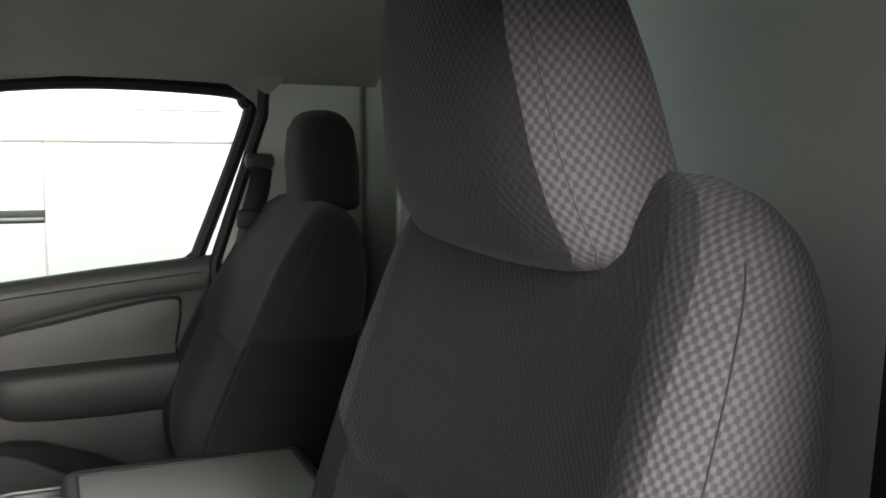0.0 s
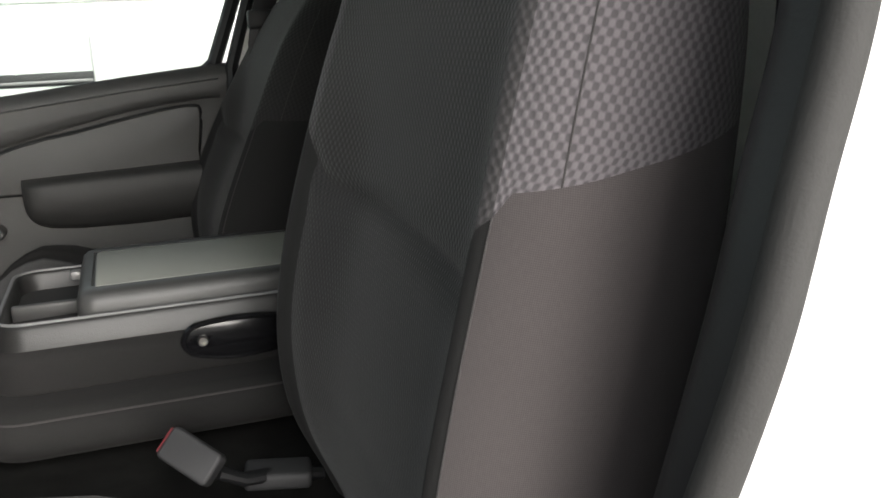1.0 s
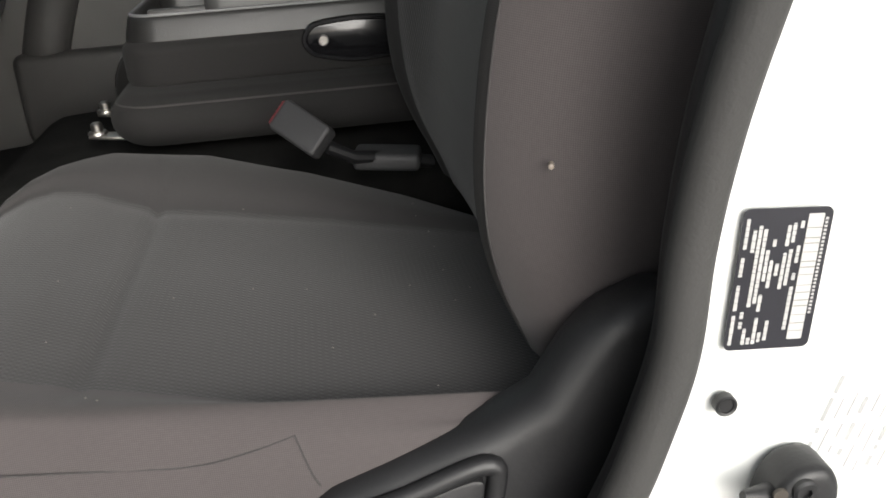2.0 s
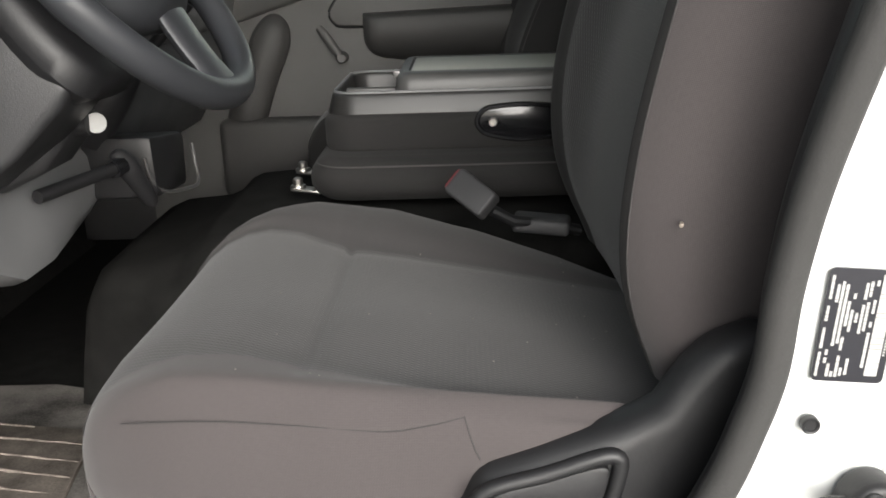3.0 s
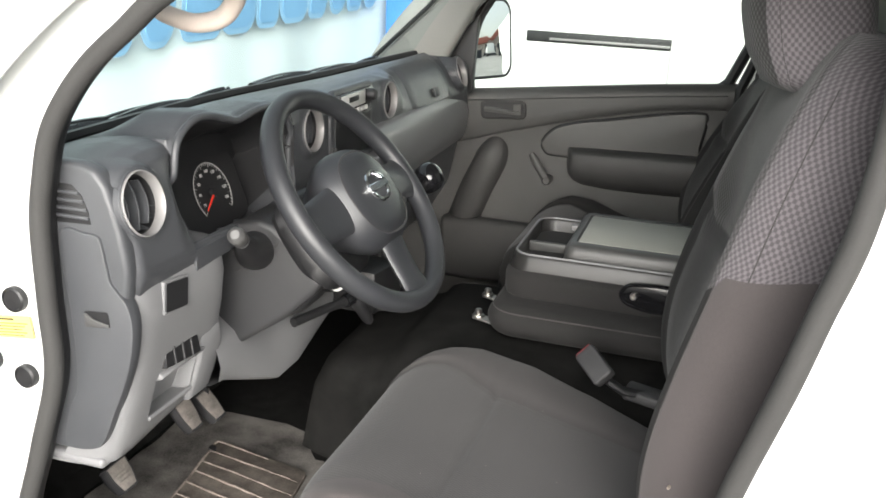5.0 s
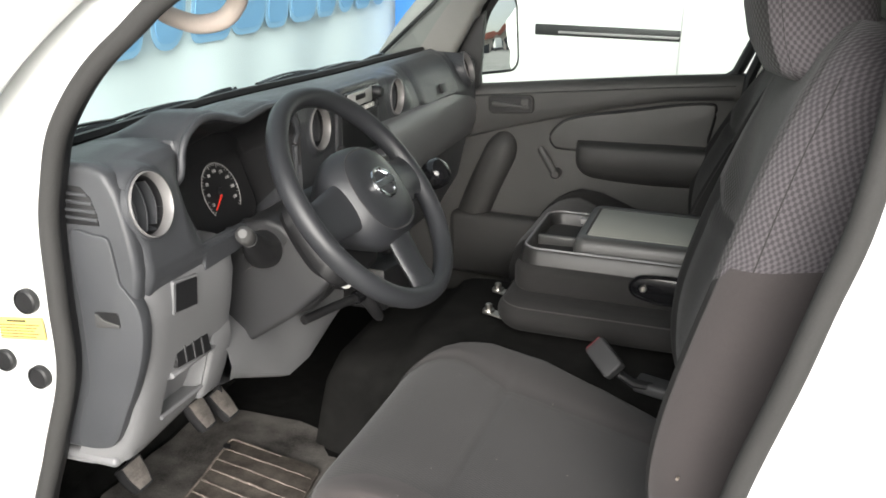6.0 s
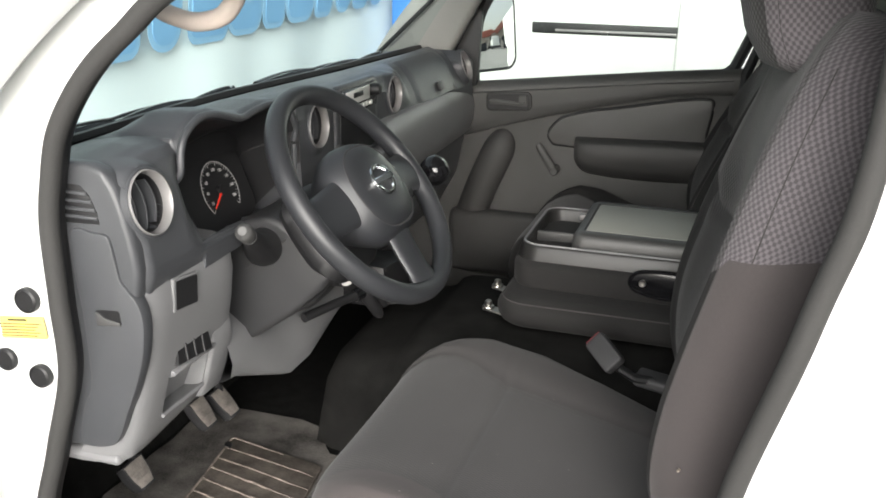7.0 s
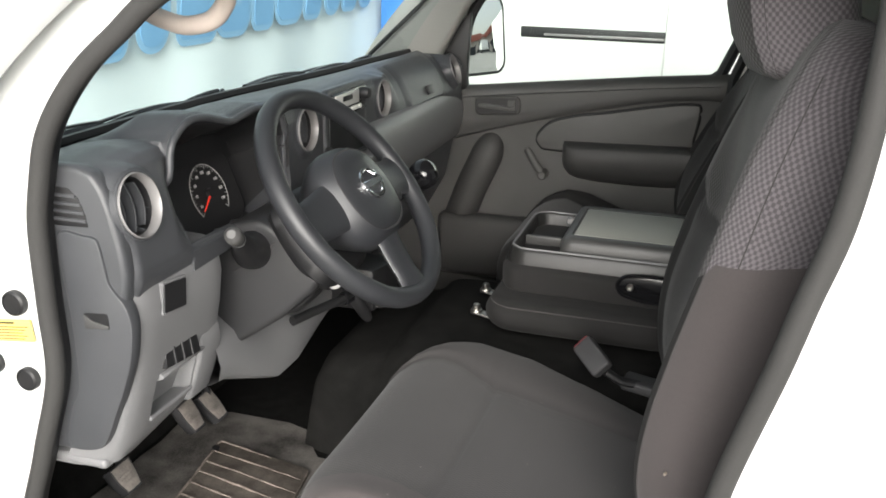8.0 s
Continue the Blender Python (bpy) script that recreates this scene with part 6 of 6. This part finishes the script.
def steering_wheel():
    s = thing("steering_wheel", WC, "charcoal plastic three-spoke steering wheel", "steering wheel")
    rim = [WM @ Vector((0.174 * math.cos(q), 0.174 * math.sin(q), 0)) for q in np.linspace(0, 2 * math.pi, 73)[:-1]]
    part("rim", tube(rim, 0.0152, True, 16, WN, 1.08), DARK_SMOOTH, s)
    # hub pad: a rounded, domed shield
    hub = [(0.078 * math.copysign(abs(math.cos(q)) ** 0.8, math.cos(q)), 0.074 * math.copysign(abs(math.sin(q)) ** 0.8, math.sin(q)) - 0.004) for q in np.linspace(0, 2 * math.pi, 49)[:-1]]
    rows = [[WM @ Vector((x * k, y * k, z)) for x, y in hub + hub[:1]] for k, z in ((0.5, -0.075), (0.72, -0.062), (0.95, -0.035), (1.1, -0.015), (1.12, -0.002), (1.08, 0.01), (0.98, 0.022), (0.93, 0.027), (0.9, 0.0265), (0.87, 0.0285), (0.6, 0.033), (0.3, 0.035), (0.0, 0.0355))]
    part("hub_pad", sheet(rows), DARK_SMOOTH, s)
    # spokes: two to the sides, one broad below
    def spoke(a0, r1, w0, w1):
        c, sn = math.cos(a0), math.sin(a0)
        rows = []
        for k in range(9):
            t = k / 8
            r = 0.05 + (r1 - 0.05) * t
            w = w0 + (w1 - w0) * t + 0.018 * max(0, t - 0.75) * 4 * 0.5
            z = 0.012 * (1 - t) - 0.004 * math.sin(math.pi * t)
            row = []
            for q in np.linspace(0, 2 * math.pi, 17):
                row.append(WM @ Vector((r * c - w * math.cos(q) * sn, r * sn + w * math.cos(q) * c, z + 0.011 * math.sin(q))))
            rows.append(row)
        return sheet(rows)
    part("spoke", spoke(radians(-2), 0.168, 0.04, 0.03), DARK_SMOOTH, s)
    part("spoke", spoke(radians(182), 0.168, 0.04, 0.03), DARK_SMOOTH, s)
    part("spoke", spoke(radians(-92), 0.168, 0.034, 0.03), DARK_SMOOTH, s)
    part("spoke_recess", sheet([[WM @ Vector((0.112 + 0.012 * math.sin(q), -0.02 + 0.024 * math.cos(q), 0.0085 + 0.003 * math.cos(q))) for q in np.linspace(0, 2 * math.pi, 21)], [WM @ Vector((0.112, -0.02, 0.009))] * 21]), BLACK, s)
    part("pad_seam", tube([WM @ Vector((0.905 * x, 0.905 * y, 0.0268)) for x, y in hub], 0.0008, True, 5), SEAM, s)
    # emblem as a plain ring and bar
    em = part("emblem", tube([WM @ Vector((0.0265 * math.cos(q), 0.0225 * math.sin(q), 0.037)) for q in np.linspace(0, 2 * math.pi, 33)[:-1]], 0.0034, True, 8), CHROME, s, "chrome ring and bar badge")
    part("emblem_bar", plate(rounded(0.06, 0.0105, 0.002, 2), WM, 0.034, 0.041, 0.001), CHROME, em)
    # column shroud: a deep shell whose underside rises to the wheel
    side = [(-0.165, 1.258), (-0.142, 1.252), (-0.10, 1.22), (-0.062, 1.172), (-0.075, 1.152), (-0.126, 1.104), (-0.203, 1.05), (-0.222, 1.05), (-0.238, 1.068), (-0.25, 1.14), (-0.245, 1.21), (-0.215, 1.245)]
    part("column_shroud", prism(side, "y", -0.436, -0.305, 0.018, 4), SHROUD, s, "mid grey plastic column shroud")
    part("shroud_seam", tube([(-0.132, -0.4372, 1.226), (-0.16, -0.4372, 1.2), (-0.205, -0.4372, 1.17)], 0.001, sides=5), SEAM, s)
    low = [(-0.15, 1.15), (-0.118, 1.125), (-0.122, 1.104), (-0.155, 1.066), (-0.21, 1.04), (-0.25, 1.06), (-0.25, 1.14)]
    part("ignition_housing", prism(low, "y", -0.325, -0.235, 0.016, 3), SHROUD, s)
    rows = []
    for w, h, z in ((0.0, 0.0, -0.066), (0.066, 0.068, -0.068), (0.075, 0.077, -0.074), (0.079, 0.081, -0.098), (0.075, 0.077, -0.103), (0.05, 0.05, -0.16)):
        rows.append([WM @ Vector((cx * w, cy * h - 0.016, z)) for cx, cy in loop_points(48, 3.4)])
    part("column_collar", sheet(rows), BLACK, s, "dark collar behind the wheel hub")
    # light stalk
    st = [Vector((-0.172, -0.425, 1.208)), Vector((-0.166, -0.448, 1.214)), Vector((-0.158, -0.468, 1.221)), Vector((-0.145, -0.5, 1.236)), Vector((-0.133, -0.532, 1.256)), Vector((-0.125, -0.555, 1.268)), Vector((-0.117, -0.582, 1.284))]
    part("stalk", tube(st[:6], [0.03, 0.029, 0.022, 0.0175, 0.0135, 0.0115], sides=18), BLACK, s, "black light switch stalk")
    part("stalk_knob", tube([st[5], st[5].lerp(st[6], 0.2), st[5].lerp(st[6], 0.5), st[5].lerp(st[6], 0.9), st[6], st[6] + Vector((0.001, -0.004, 0.002))], [0.0105, 0.0118, 0.0122, 0.0122, 0.0105, 0.006], sides=18), CONSOLE, s, "pale grey stalk knob")
    part("ignition_barrel", tube([(-0.14, -0.292, 1.115), (-0.107, -0.293, 1.116)], 0.014, sides=18), BLACK, s)
    part("key_tag", turned((-0.102, -0.29, 1.115), (0.5, -0.8, 0.2), [(0, 0.002), (0.0115, 0.002), (0.0115, 0), (0, 0)], 18), PRINT, s, "round white ignition tag")


steering_wheel()

# gear lever coming out of the dash
gl = thing("gear_lever", (-0.12, -0.08, 1.12), "short gear lever with a glossy black knob", "gear lever")
part("shaft", tube([(-0.2, -0.06, 1.1), (-0.12, -0.075, 1.16), (-0.04, -0.088, 1.235)], 0.008, sides=10), BLACK, gl)
part("boot", tube([(-0.22, -0.055, 1.08), (-0.17, -0.066, 1.12), (-0.13, -0.073, 1.15)], [0.05, 0.035, 0.016], sides=16), BLACK, gl)
kx = Vector((-0.015, -0.094, 1.262))
part("knob", turned(kx, (0.75, -0.1, 0.66), [(0, -0.034), (0.014, -0.033), (0.02, -0.022), (0.026, -0.006), (0.027, 0.008), (0.022, 0.02), (0.012, 0.026), (0, 0.028)], 26), GLOSS_BLACK, gl)

# pull-out parking brake under the dash
pb = thing("parking_brake", (-0.2, -0.14, 1.03), "black pull-out parking brake lever under the dash", "parking brake")
part("rod", tube([(-0.185, -0.285, 1.03), (-0.16, -0.22, 1.033), (-0.13, -0.16, 1.038)], 0.0085, sides=10), BLACK, pb)
part("collar", tube([(-0.137, -0.173, 1.036), (-0.13, -0.158, 1.039)], 0.0125, sides=14), GLOSS_BLACK, pb)
part("grip", tube(spline([(-0.14, -0.158, 1.055), (-0.128, -0.148, 1.035), (-0.12, -0.125, 1.0), (-0.114, -0.106, 0.972)], 4), [0.006, 0.011, 0.0135, 0.0145, 0.015, 0.0145, 0.013, 0.0125, 0.012, 0.0115, 0.011, 0.009, 0.005], sides=12), BLACK, pb)

# pedals
for nm, c, lean, wide, low, tall, lab in (("brake_pedal", (-0.452, -0.211, 0.757), 35, 0.05, 0.038, 0.064, "worn rubber brake pedal"), ("accelerator_pedal", (-0.455, -0.127, 0.736), 43, 0.05, 0.038, 0.068, "worn rubber accelerator pedal"), ("clutch_pedal", (-0.445, -0.43, 0.752), 35, 0.054, 0.04, 0.054, "worn rubber clutch pedal")):
    q = thing(nm, c, lab, "pedal", "foot pedals")
    ca, sa = math.cos(math.radians(lean)), math.sin(math.radians(lean))
    pm = facing(c, (ca, 0, sa), (-sa, 0, ca))
    line = spline([(0.46 * wide, tall / 2, 0), (-0.46 * wide, tall / 2, 0), (-0.5 * wide, 0.42 * tall, 0), (-0.49 * wide, 0, 0), (-0.5 * low, -0.42 * tall, 0), (-0.42 * low, -0.5 * tall, 0), (0.42 * low, -0.5 * tall, 0), (0.5 * low, -0.42 * tall, 0), (0.49 * wide, 0, 0), (0.5 * wide, 0.42 * tall, 0)], 3, True)
    pad = part("pad", plate([(p.x, p.y) for p in line], pm, -0.012, 0.003, 0.004, 3), RUBBER, q, "black rubber pad")
    part("worn_face", plate([(p.x * 0.86, p.y * 0.88 + 0.001) for p in line], pm, 0.0, 0.0042, 0.002, 2), PEDAL, pad, "dusty worn tread face")
    for k in range(3):
        part("tread", plate(rounded(low * 0.8, 0.0022, 0.0008, 2, 0, 0.007 * (k - 1)), pm, 0.003, 0.0058, 0.0006), PEDAL, pad)
    part("pad_back", plate([(p.x * 0.86, p.y * 0.86) for p in line], pm, -0.02, -0.011, 0.002), BLACK, q)
    part("arm", tube([(c[0] - 0.012, c[1] + 0.012, c[2] + 0.0), (c[0] - 0.06, c[1] + 0.02, c[2] + 0.1), (c[0] - 0.1, c[1] + 0.025, c[2] + 0.25)], 0.009, sides=8), BLACK, q)

# floor mat with a ribbed heel pad
fm = thing("floor_mat", (-0.32, -0.35, FLOOR_Z), "dusty grey rubber floor mat with a muddy ribbed heel pad", "floor mat")
rows = []
for x in np.linspace(-0.545, 0.02, 30):
    far = lerp([(-0.55, -0.1), (-0.53, -0.07), (-0.48, -0.034), (-0.33, -0.03), (-0.27, -0.05), (-0.22, -0.138), (0.02, -0.15)], x)
    near_y = lerp([(-0.55, -0.40), (-0.53, -0.44), (-0.5, -0.6), (-0.45, -0.7), (0.02, -0.7)], x)
    rows.append([(x, near_y + (far - near_y) * k, FLOOR_Z + 0.006 + 0.0025 * math.sin(9 * x + 14 * k)) for k in np.linspace(0, 1, 24)])
part("mat", sheet(rows), MATGREY, fm)
c0, ux, uy = Vector((-0.296, -0.30, FLOOR_Z + 0.0115)), Vector((-0.14, 0.99, 0)), Vector((-0.984, 0.177, 0))
mh = Matrix(((ux.x, uy.x, 0, c0.x), (ux.y, uy.y, 0, c0.y), (0, 0, 1, c0.z), (0, 0, 0, 1)))
pad = part("heel_pad", plate(rounded(0.25, 0.225, 0.012, 4), mh, -0.006, 0.002, 0.002, 2), MATRIB, fm, "muddy ribbed heel pad")
rnd = random.Random(8)
ring_ = spline([(0.119, -0.02, 0), (0.12, 0.03, 0), (0.121, 0.085, 0), (0.12, 0.104, 0), (0.108, 0.111, 0), (0.09, 0.109, 0), (0.04, 0.11, 0), (-0.02, 0.109, 0), (-0.08, 0.111, 0), (-0.12, 0.11, 0)], 5)
part("pad_border", tube([mh @ Vector((q.x, q.y, 0.003)) for q in ring_], [0.0012 + 0.0016 * min(1, i / 8) + rnd.uniform(-0.0006, 0.0003) for i in range(len(ring_))], sides=6), RIBTOP, pad)
for u, v0, v1 in ((0.081, -0.105, 0.106), (0.041, -0.11, 0.108), (0.006, -0.108, 0.107), (-0.031, -0.09, 0.108), (-0.068, -0.1, 0.107), (-0.103, -0.1, 0.106)):
    vs = np.linspace(v0, v1, 16)
    line = [mh @ Vector((u + 0.004 * math.sin(9 * v + 20 * u) + rnd.uniform(-0.0008, 0.0008), v, 0.0025 + rnd.uniform(-0.001, 0.0006))) for v in vs]
    part("rib", tube(line, [0.0024 * (0.35 + 0.65 * min(1.0, i / 6)) + rnd.uniform(-0.0008, 0.0007) for i in range(16)], sides=6), RIBTOP, pad)
part("mat_tear", plate([(x + rnd.uniform(-0.002, 0.002), y + rnd.uniform(-0.002, 0.002)) for x, y in rounded(0.014, 0.016, 0.003, 3, 0.089, 0.106)], mh, 0.002, 0.0062, 0), BLACK, pad)
